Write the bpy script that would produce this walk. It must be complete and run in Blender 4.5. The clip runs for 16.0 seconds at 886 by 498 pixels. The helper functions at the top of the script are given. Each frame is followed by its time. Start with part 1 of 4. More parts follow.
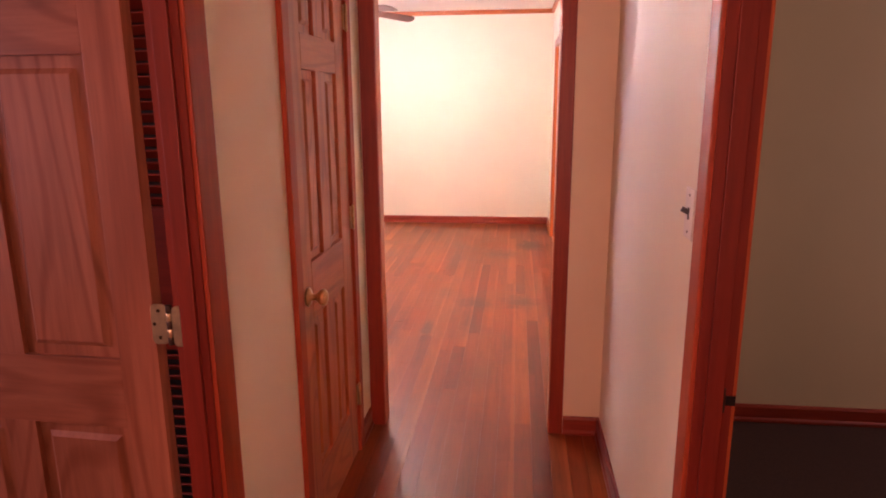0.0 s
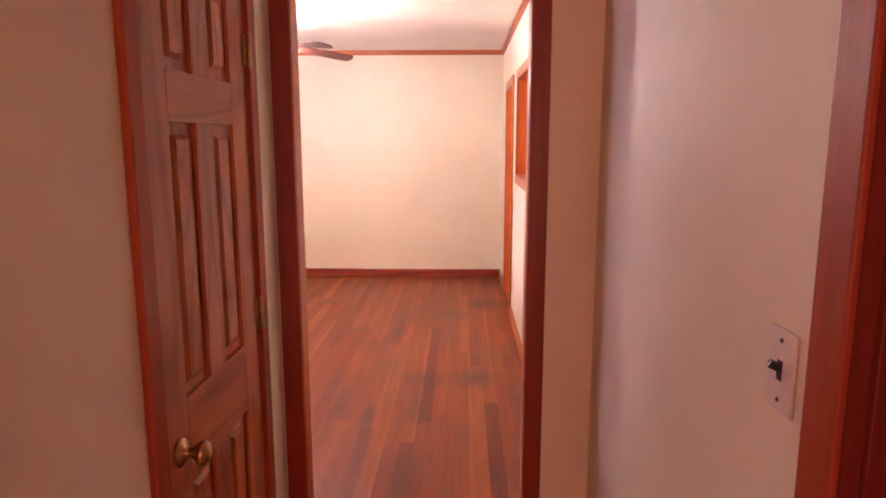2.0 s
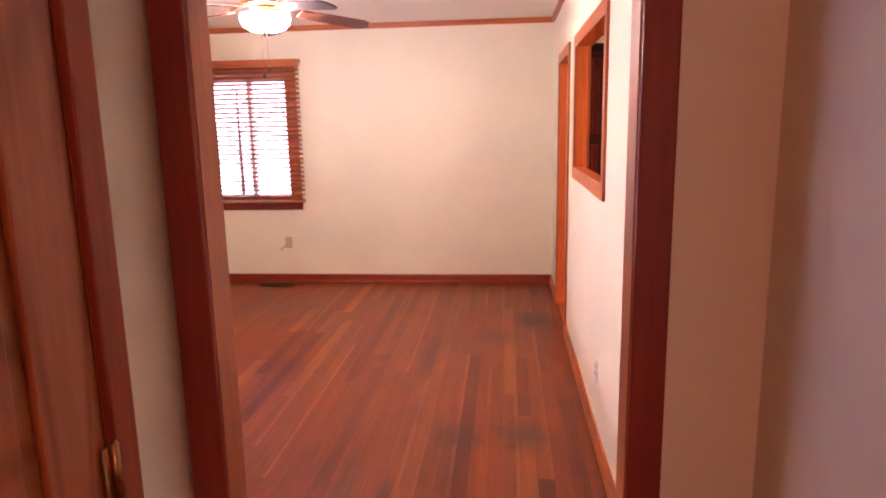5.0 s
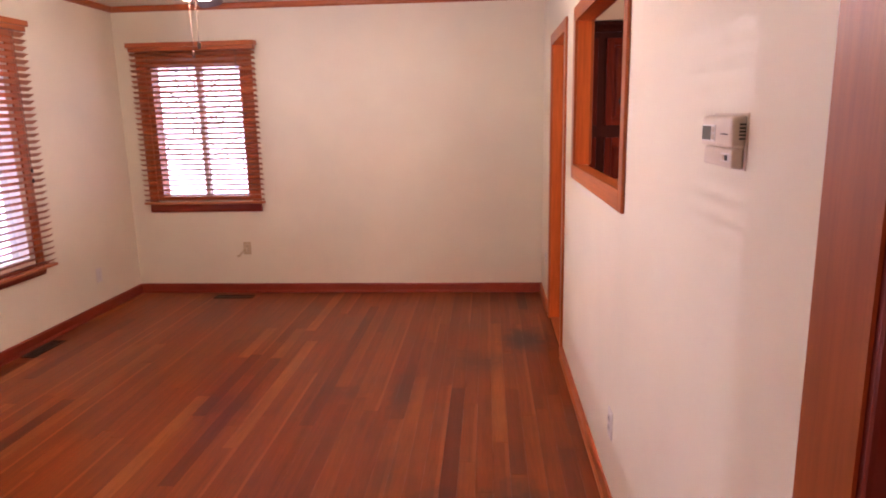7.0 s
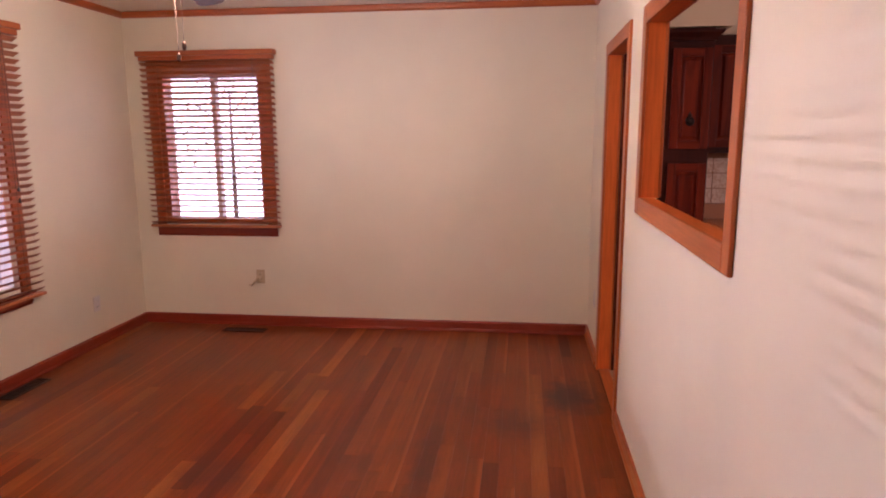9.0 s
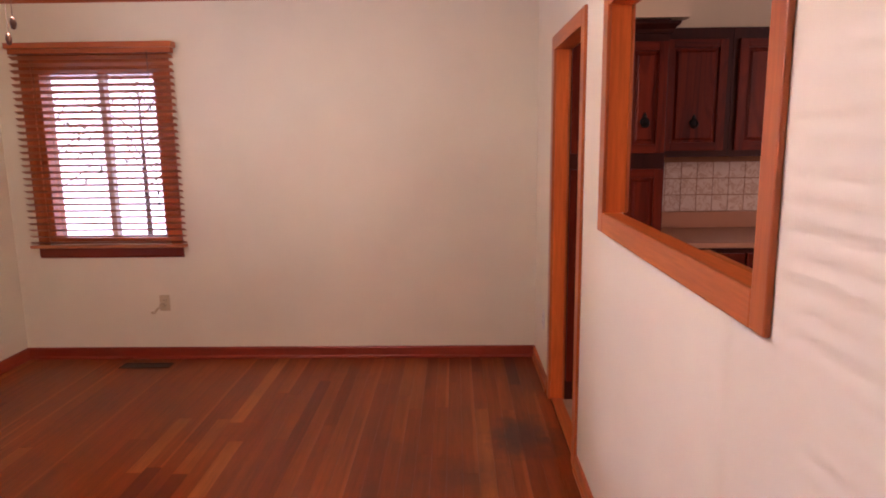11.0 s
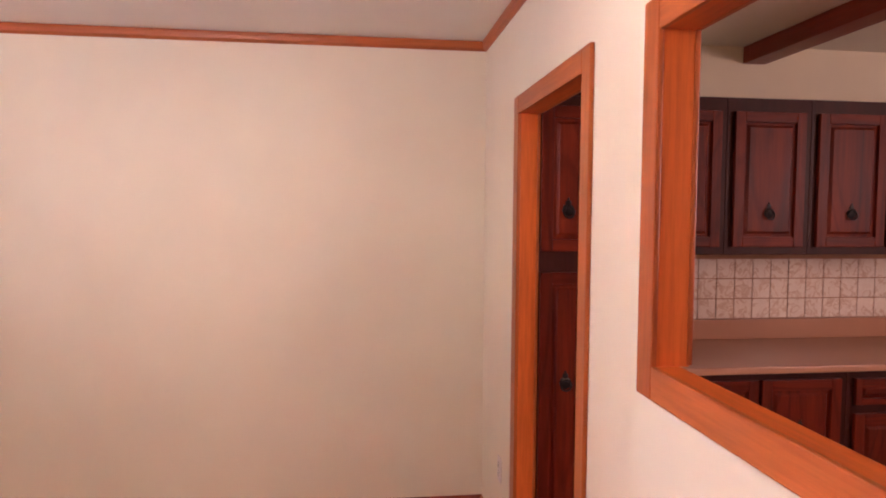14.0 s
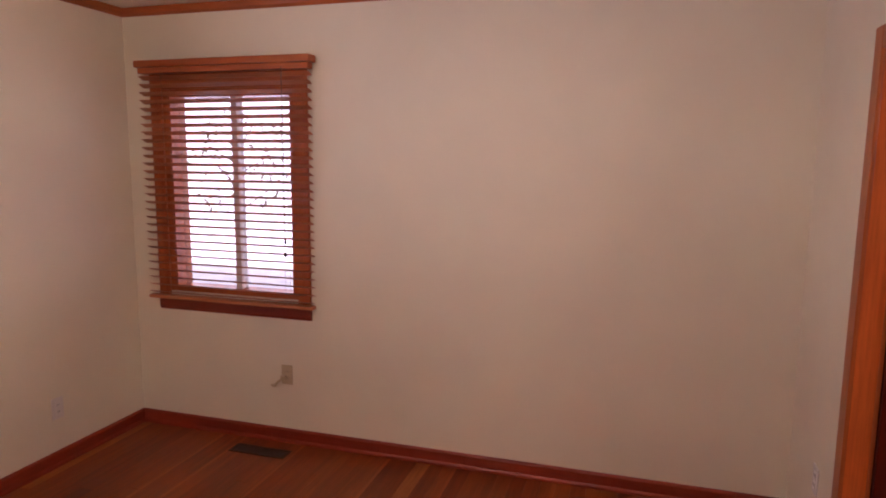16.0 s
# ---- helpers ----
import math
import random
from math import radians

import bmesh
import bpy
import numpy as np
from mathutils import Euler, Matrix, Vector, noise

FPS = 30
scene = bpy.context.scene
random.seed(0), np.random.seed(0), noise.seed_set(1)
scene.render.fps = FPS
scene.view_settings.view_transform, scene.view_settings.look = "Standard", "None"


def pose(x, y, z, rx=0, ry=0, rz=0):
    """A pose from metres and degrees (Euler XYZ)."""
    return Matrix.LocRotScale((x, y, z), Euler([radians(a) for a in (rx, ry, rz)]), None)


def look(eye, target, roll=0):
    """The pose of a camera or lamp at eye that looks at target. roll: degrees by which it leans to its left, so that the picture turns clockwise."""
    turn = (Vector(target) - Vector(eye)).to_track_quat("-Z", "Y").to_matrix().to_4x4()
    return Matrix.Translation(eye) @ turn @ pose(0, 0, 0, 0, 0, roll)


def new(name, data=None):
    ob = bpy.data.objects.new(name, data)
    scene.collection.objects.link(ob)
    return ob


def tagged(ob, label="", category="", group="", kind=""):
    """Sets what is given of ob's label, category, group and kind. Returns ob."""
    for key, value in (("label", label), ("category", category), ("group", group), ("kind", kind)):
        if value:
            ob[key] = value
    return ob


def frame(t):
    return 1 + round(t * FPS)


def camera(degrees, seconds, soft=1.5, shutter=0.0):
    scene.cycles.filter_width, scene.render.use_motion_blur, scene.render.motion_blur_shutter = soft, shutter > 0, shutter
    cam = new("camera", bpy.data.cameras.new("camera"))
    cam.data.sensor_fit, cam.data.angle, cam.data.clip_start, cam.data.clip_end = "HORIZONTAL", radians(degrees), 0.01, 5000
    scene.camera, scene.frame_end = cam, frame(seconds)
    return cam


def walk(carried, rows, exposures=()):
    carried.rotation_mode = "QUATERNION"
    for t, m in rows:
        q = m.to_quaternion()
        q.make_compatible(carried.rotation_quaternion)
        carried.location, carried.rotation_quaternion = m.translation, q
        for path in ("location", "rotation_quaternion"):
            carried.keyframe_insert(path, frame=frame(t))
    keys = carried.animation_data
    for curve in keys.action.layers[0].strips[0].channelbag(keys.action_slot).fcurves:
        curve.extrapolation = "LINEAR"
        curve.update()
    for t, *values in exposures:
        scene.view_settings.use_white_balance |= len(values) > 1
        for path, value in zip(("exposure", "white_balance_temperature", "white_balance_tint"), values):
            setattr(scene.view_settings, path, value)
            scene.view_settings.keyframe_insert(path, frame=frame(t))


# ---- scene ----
cam = camera(68.5, 16.0, soft=1.9)
PATH = [
    (0, (0.157, 0.424, 1.493), (-0.063, 2.361, 1.048), -0.36),
    (0.5, (0.105, 0.548, 1.504), (-0.098, 2.481, 1.031), 0.01),
    (1, (0.065, 0.702, 1.534), (0.059, 2.664, 1.146), -0.99),
    (1.5, (0.069, 0.866, 1.532), (0.103, 2.833, 1.171), -0.86),
    (2, (0.110, 1.065, 1.552), (0.051, 3.036, 1.221), -0.03),
    (2.5, (0.112, 1.224, 1.545), (-0.020, 3.194, 1.224), -0.62),
    (3, (0.054, 1.372, 1.555), (0.004, 3.348, 1.255), -2.40),
    (3.5, (0.044, 1.517, 1.539), (0.023, 3.491, 1.220), -1.87),
    (4, (0.104, 1.701, 1.554), (-0.003, 3.669, 1.213), -0.69),
    (4.5, (0.137, 1.887, 1.537), (-0.068, 3.845, 1.184), -1.21),
    (5, (0.107, 2.074, 1.555), (-0.086, 4.029, 1.181), -1.11),
    (7.5, (0.06, 2.93, 1.548), (-0.06, 4.886, 1.146), -0.8),
    (8, (0.042, 3.083, 1.568), (-0.071, 5.038, 1.165), -0.2),
    (8.5, (0.057, 3.256, 1.572), (-0.185, 5.209, 1.215), 0.0),
    (9, (0.026, 3.402, 1.558), (-0.211, 5.357, 1.21), -0.3),
    (9.5, (-0.015, 3.527, 1.562), (-0.13, 5.494, 1.219), -0.8),
    (12, (0.0, 4.29, 1.566), (0.038, 6.261, 1.229), -0.5),
    (12.5, (0.034, 4.509, 1.605), (0.196, 6.488, 1.365), -0.7),
    (13, (0.037, 4.713, 1.616), (0.191, 6.702, 1.473), 0.8),
    (13.5, (-0.041, 4.859, 1.627), (0.163, 6.846, 1.51), 0.4),
    (14, (-0.103, 4.997, 1.616), (0.147, 6.978, 1.506), 0.4),
    (14.5, (-0.127, 5.088, 1.632), (-0.128, 7.083, 1.485), 0.7),
    (15, (-0.132, 5.136, 1.667), (-0.323, 7.117, 1.473), 0.8),
    (15.5, (-0.16, 5.158, 1.655), (-0.53, 7.109, 1.422), 1.3),
    (16, (-0.177, 5.183, 1.667), (-0.749, 7.079, 1.391), 0.5),
]
EXPOSURES = [(0.0, 2.66, 6150, 54), (1.5, 2.36, 6250, 54), (2.5, 2.12, 6300, 54), (4.0, 2.00, 6250, 53), (5.0, 1.98, 6150, 52), (7.5, 1.32, 6050, 50), (9.0, 1.20, 6050, 50), (12.5, 1.22, 6050, 49), (14.0, 1.56, 6050, 48), (14.5, 1.60, 6050, 48), (15.0, 1.10, 6100, 49), (16.0, 0.76, 6100, 50)]
walk(cam, [(t, look(eye, target, roll)) for t, eye, target, roll in PATH], EXPOSURES)
SUN_POWER, W_LEFT, W_BED, W_KITCHEN, W_STUDY, W_HALL, LAMP_GLOW, BULB_GLOW, SKY_GLOW = 0.31, 16.0, 5.6, 18.0, 2.5, 4.8, 31.0, 1150.0, 1.7

# ---- world, sun, large lights ----
world = bpy.data.worlds.new("world")
scene.world = world
world.use_nodes = True
wn = world.node_tree
sky = wn.nodes.new("ShaderNodeTexSky")
sky.sky_type, sky.sun_disc = "NISHITA", False
SUN_DIR = Vector((3.68, -0.55, -0.33)).normalized()
sky.sun_elevation = math.asin(-SUN_DIR.z)
sky.sun_rotation = math.atan2(-SUN_DIR.x, -SUN_DIR.y)
wn.links.new(sky.outputs[0], wn.nodes["Background"].inputs[0])
wn.nodes["Background"].inputs[1].default_value = 0.12

sun = new("sun", bpy.data.lights.new("sun", "SUN"))
sun.data.energy, sun.data.angle, sun.data.color = SUN_POWER, radians(0.42), (0.95, 0.96, 1.0)
sun.matrix_world = look((-12, 12, 4), Vector((-12, 12, 4)) + SUN_DIR)


def area_light(name, eye, target, width, height, watts, colour=(0.71, 0.82, 1.0)):
    """An area lamp, for the sky's light at a window and for added fill."""
    ob = new(name, bpy.data.lights.new(name, "AREA"))
    ob.data.shape, ob.data.size, ob.data.size_y, ob.data.energy, ob.data.color = "RECTANGLE", width, height, watts, colour
    ob.matrix_world = look(eye, target)
    return ob


area_light("skylight_left_window", (-3.58, 5.90, 1.34), (0, 5.95, 2.80), 2.70, 1.55, W_LEFT)
area_light("skylight_bedroom", (-3.55, 0.75, 1.45), (0, 0.75, 1.45), 1.3, 1.2, W_BED, (1.0, 0.58, 0.49))
# Added kitchen fill; the east wall beside it has no opening.
area_light("fill_kitchen", (4.12, 4.9, 1.90), (0, 5.8, 3.70), 1.5, 0.9, W_KITCHEN, (1.0, 0.77, 0.58))
# Unseen lamp added to brighten the study, in front of a closed wall.
area_light("fill_study", (3.62, 2.5, 1.45), (0, 2.5, 1.45), 0.7, 0.9, W_STUDY, (1.0, 0.80, 0.62))

# Added fill from behind the camera; the hall's end wall has no window.
area_light("fill_hall_end", (0.02, -1.27, 1.45), (0.02, 0, 1.4), 0.6, 1.1, W_HALL, (1.0, 0.46, 0.27))


# ---- mesh tools ----
ORG = {}


def ob_of(name, bm, material, recalc=True):
    if recalc:
        bmesh.ops.recalc_face_normals(bm, faces=bm.faces)
    me = bpy.data.meshes.new(name)
    bm.to_mesh(me)
    bm.free()
    me.materials.append(material)
    return new(name, me)


def thing(name, base, label, category, group=""):
    e = new(name)
    e.location = base
    ORG[e] = Vector(base)
    return tagged(e, label, category, group)


def part(name, bm, material, parent, label="", smooth=False):
    """bm is in world coordinates."""
    o = ORG[parent]
    bmesh.ops.translate(bm, verts=bm.verts, vec=-o)
    if smooth:
        for f in bm.faces:
            f.smooth = True
    ob = ob_of(name, bm, material)
    ob.parent = parent
    ORG[ob] = o
    return tagged(ob, label)


def solo(name, bm, material, label, category, base=(0, 0, 0), kind="", smooth=False):
    bmesh.ops.translate(bm, verts=bm.verts, vec=-Vector(base))
    if smooth:
        for f in bm.faces:
            f.smooth = True
    ob = ob_of(name, bm, material)
    ob.location = base
    ORG[ob] = Vector(base)
    return tagged(ob, label, category, "", kind)


def bx(bm, x0, x1, y0, y1, z0, z1, bev=0.0):
    vs = bmesh.ops.create_cube(bm, size=1, matrix=Matrix.Translation(((x0 + x1) / 2, (y0 + y1) / 2, (z0 + z1) / 2)) @ Matrix.Diagonal((abs(x1 - x0), abs(y1 - y0), abs(z1 - z0), 1)))["verts"]
    if bev:
        es = list({e for v in vs for e in v.link_edges})
        bmesh.ops.bevel(bm, geom=es, offset=bev, segments=2, affect="EDGES", profile=0.6)
    return bm


def box(x0, x1, y0, y1, z0, z1, bev=0.0):
    return bx(bmesh.new(), x0, x1, y0, y1, z0, z1, bev)


def sweep(profile, p0, p1, side, up=(0, 0, 1), cut0=0.0, cut1=0.0):
    """A moulding: profile (out, up) run from p0 to p1; cut: mitre at each end."""
    bm = bmesh.new()
    p0, p1, side, up = Vector(p0), Vector(p1), Vector(side), Vector(up)
    d = (p1 - p0).normalized()
    a = [bm.verts.new(p0 + side * o + up * u + d * (o * cut0)) for o, u in profile]
    b = [bm.verts.new(p1 + side * o + up * u - d * (o * cut1)) for o, u in profile]
    n = len(profile)
    for i in range(n):
        bm.faces.new((a[i], a[(i + 1) % n], b[(i + 1) % n], b[i]))
    bm.faces.new(a[::-1])
    bm.faces.new(b)
    return bm


def lathe(bm, profile, n=24, m=Matrix()):
    rings = []
    for r, z in profile:
        if r < 1e-5:
            rings.append([bm.verts.new(m @ Vector((0, 0, z)))])
        else:
            rings.append([bm.verts.new(m @ Vector((r * math.cos(2 * math.pi * i / n), r * math.sin(2 * math.pi * i / n), z))) for i in range(n)])
    for a, b in zip(rings, rings[1:]):
        for i in range(n):
            j = (i + 1) % n
            if len(a) == 1 and len(b) > 1:
                bm.faces.new((a[0], b[i], b[j]))
            elif len(b) == 1 and len(a) > 1:
                bm.faces.new((a[i], b[0], a[j]))
            elif len(a) > 1:
                bm.faces.new((a[i], b[i], b[j], a[j]))
    return bm


def torus(bm, R, r, m=Matrix(), n=20, k=8):
    g = []
    for i in range(n):
        a = 2 * math.pi * i / n
        g.append([bm.verts.new(m @ Vector(((R + r * math.cos(2 * math.pi * j / k)) * math.cos(a), (R + r * math.cos(2 * math.pi * j / k)) * math.sin(a), r * math.sin(2 * math.pi * j / k)))) for j in range(k)])
    for i in range(n):
        for j in range(k):
            bm.faces.new((g[i][j], g[(i + 1) % n][j], g[(i + 1) % n][(j + 1) % k], g[i][(j + 1) % k]))
    return bm


def rod(bm, p0, p1, r, n=8):
    p0, p1 = Vector(p0), Vector(p1)
    m = Matrix.Translation(p0) @ (p1 - p0).to_track_quat("Z", "Y").to_matrix().to_4x4()
    return lathe(bm, [(0, 0), (r, 0), (r, (p1 - p0).length), (0, (p1 - p0).length)], n, m)


def wall(name, axis, a0, a1, b0, b1, z0, z1, holes, material, label="cream painted plaster wall"):
    """axis: the wall's thin way. b: along it. holes: (b0, b1, z0, z1)."""
    bm = bmesh.new()
    bs = sorted({b0, b1, *[h[0] for h in holes], *[h[1] for h in holes]})
    for p, q in zip(bs, bs[1:]):
        cuts = sorted([(h[2], h[3]) for h in holes if h[0] <= p + 1e-6 and h[1] >= q - 1e-6])
        z = z0
        for c0, c1 in cuts + [(z1, z1)]:
            if c0 > z + 1e-6:
                if axis == "x":
                    bx(bm, a0, a1, p, q, z, c0)
                else:
                    bx(bm, p, q, a0, a1, z, c0)
            z = c1
    bmesh.ops.remove_doubles(bm, verts=bm.verts, dist=0.0005)
    return solo(name, bm, material, label, "wall", kind="structure")


def raised(bm, u0, u1, z0, z1, w0, w1, slope, m):
    """A raised panel: an outer rim at w0 that slopes up to a field at w1."""
    o = [bm.verts.new(m @ Vector(c)) for c in ((u0, w0, z0), (u1, w0, z0), (u1, w0, z1), (u0, w0, z1))]
    i = [bm.verts.new(m @ Vector(c)) for c in ((u0 + slope, w0 + 0.001, z0 + slope), (u1 - slope, w0 + 0.001, z0 + slope), (u1 - slope, w0 + 0.001, z1 - slope), (u0 + slope, w0 + 0.001, z1 - slope))]
    s2 = slope + 0.012
    t = [bm.verts.new(m @ Vector(c)) for c in ((u0 + s2, w1, z0 + s2), (u1 - s2, w1, z0 + s2), (u1 - s2, w1, z1 - s2), (u0 + s2, w1, z1 - s2))]
    for k in range(4):
        j = (k + 1) % 4
        bm.faces.new((o[k], o[j], i[j], i[k]))
        bm.faces.new((i[k], i[j], t[j], t[k]))
    bm.faces.new(t)
    return bm


def lbox(m, u0, u1, w0, w1, z0, z1, bev=0.0):
    bm = box(u0, u1, w0, w1, z0, z1, bev)
    bmesh.ops.transform(bm, matrix=m, verts=bm.verts)
    return bm


# ---- materials ----
def shader(name, rough=0.5, metal=0.0, spec=0.5):
    m = bpy.data.materials.new(name)
    m.use_nodes = True
    nt = m.node_tree
    b = nt.nodes["Principled BSDF"]
    b.inputs["Roughness"].default_value = rough
    b.inputs["Metallic"].default_value = metal
    b.inputs["Specular IOR Level"].default_value = spec
    return m, nt, b


def node(nt, kind, **kw):
    n = nt.nodes.new(kind)
    for k, v in kw.items():
        n.inputs[k.replace("_", " ")].default_value = v
    return n


def ramp(nt, fac, stops):
    r = nt.nodes.new("ShaderNodeValToRGB")
    e = r.color_ramp.elements
    while len(e) < len(stops):
        e.new(0.5)
    for el, (p, c) in zip(e, stops):
        el.position, el.color = p, (*c, 1)
    nt.links.new(fac, r.inputs[0])
    return r.outputs[0]


def mixc(nt, fac, a, b, mode="MIX"):
    n = nt.nodes.new("ShaderNodeMix")
    n.data_type, n.blend_type = "RGBA", mode
    for sock, v in ((n.inputs[0], fac), (n.inputs[6], a), (n.inputs[7], b)):
        if isinstance(v, (int, float)):
            sock.default_value = v
        elif isinstance(v, tuple):
            sock.default_value = (*v, 1)
        else:
            nt.links.new(v, sock)
    return n.outputs[2]


def bump(nt, b, height, strength=0.2, distance=0.002):
    n = node(nt, "ShaderNodeBump", Strength=strength, Distance=distance)
    nt.links.new(height, n.inputs["Height"])
    nt.links.new(n.outputs[0], b.inputs["Normal"])


def coords(nt, scale=(1, 1, 1), which="Object", jitter=0.0):
    tc = nt.nodes.new("ShaderNodeTexCoord")
    mp = nt.nodes.new("ShaderNodeMapping")
    mp.inputs["Scale"].default_value = scale
    out = tc.outputs[which]
    if jitter:
        oi = nt.nodes.new("ShaderNodeObjectInfo")
        ml = nt.nodes.new("ShaderNodeMath")
        ml.operation = "MULTIPLY"
        ml.inputs[1].default_value = jitter
        nt.links.new(oi.outputs["Random"], ml.inputs[0])
        ad = nt.nodes.new("ShaderNodeVectorMath")
        nt.links.new(out, ad.inputs[0])
        nt.links.new(ml.outputs[0], ad.inputs[1])
        out = ad.outputs[0]
    nt.links.new(out, mp.inputs[0])
    return mp.outputs[0]


def noisy(nt, vec, scale, detail=4, rough=0.55, dist=0.0):
    n = node(nt, "ShaderNodeTexNoise", Scale=scale, Detail=detail, Roughness=rough, Distortion=dist)
    nt.links.new(vec, n.inputs["Vector"])
    return n.outputs["Fac"]


def paint(name, colour, rough=0.6, tone=0.06, grain=260.0, strength=0.12):
    m, nt, b = shader(name, rough, spec=0.35)
    v = coords(nt)
    big = noisy(nt, v, 1.3, 3)
    lo = tuple(c * (1 - tone) for c in colour)
    hi = tuple(min(1, c * (1 + tone * 0.5)) for c in colour)
    col = ramp(nt, big, [(0.3, lo), (0.7, hi)])
    nt.links.new(col, b.inputs["Base Color"])
    fine = noisy(nt, v, grain, 3, 0.6)
    bump(nt, b, fine, strength, 0.0015)
    return m


def wood(name, dark, light, axis="z", rough=0.4, rings=9.0, jitter=0.0, spec=0.5, figure=1.0, bands=0.0):
    """Varnished wood with its grain along the axis."""
    m, nt, b = shader(name, rough, spec=spec)
    long = {"x": (0.06, 1, 1), "y": (1, 0.06, 1), "z": (1, 1, 0.06)}[axis]
    v = coords(nt, long, jitter=jitter)
    warp = noisy(nt, v, rings, 3, 0.5, 0.8 * figure)
    wv = node(nt, "ShaderNodeTexNoise", Scale=rings * 9, Detail=6, Roughness=0.65)
    nt.links.new(v, wv.inputs["Vector"])
    mid = tuple((a + c) / 2 for a, c in zip(dark, light))
    base = ramp(nt, warp, [(0.28, dark), (0.5, mid), (0.72, light)])
    streak = ramp(nt, wv.outputs["Fac"], [(0.35, (0.62, 0.58, 0.55)), (0.62, (1, 1, 1))])
    col = mixc(nt, 0.55, base, streak, "MULTIPLY")
    if bands:
        broad = noisy(nt, coords(nt, tuple(0.16 if c < 1 else 1 for c in long), jitter=jitter + 3.0), 3.4, 1, 0.4, 0.3)
        ml = nt.nodes.new("ShaderNodeMath")
        ml.operation = "MULTIPLY"
        ml.inputs[1].default_value = bands
        nt.links.new(broad, ml.inputs[0])
        sn = nt.nodes.new("ShaderNodeMath")
        sn.operation = "SINE"
        nt.links.new(ml.outputs[0], sn.inputs[0])
        lines = ramp(nt, sn.outputs[0], [(0.0, (1, 1, 1)), (0.45, (0.97, 0.95, 0.93)), (1.0, (0.66, 0.55, 0.48))])
        col = mixc(nt, 0.75, col, lines, "MULTIPLY")
    nt.links.new(col, b.inputs["Base Color"])
    bump(nt, b, wv.outputs["Fac"], 0.12, 0.0008)
    rr = nt.nodes.new("ShaderNodeMapRange")
    rr.inputs[3].default_value, rr.inputs[4].default_value = rough - 0.08, rough + 0.1
    nt.links.new(warp, rr.inputs[0])
    nt.links.new(rr.outputs[0], b.inputs["Roughness"])
    return m


def plain(name, colour, rough=0.45, metal=0.0, tone=0.1, scale=30.0):
    m, nt, b = shader(name, rough, metal)
    f = noisy(nt, coords(nt), scale, 4)
    nt.links.new(ramp(nt, f, [(0.3, tuple(c * (1 - tone) for c in colour)), (0.7, colour)]), b.inputs["Base Color"])
    return m


def glow(name, colour, strength):
    m, nt, b = shader(name, 0.4)
    b.inputs["Base Color"].default_value = (*colour, 1)
    b.inputs["Emission Color"].default_value = (*colour, 1)
    b.inputs["Emission Strength"].default_value = strength
    return m


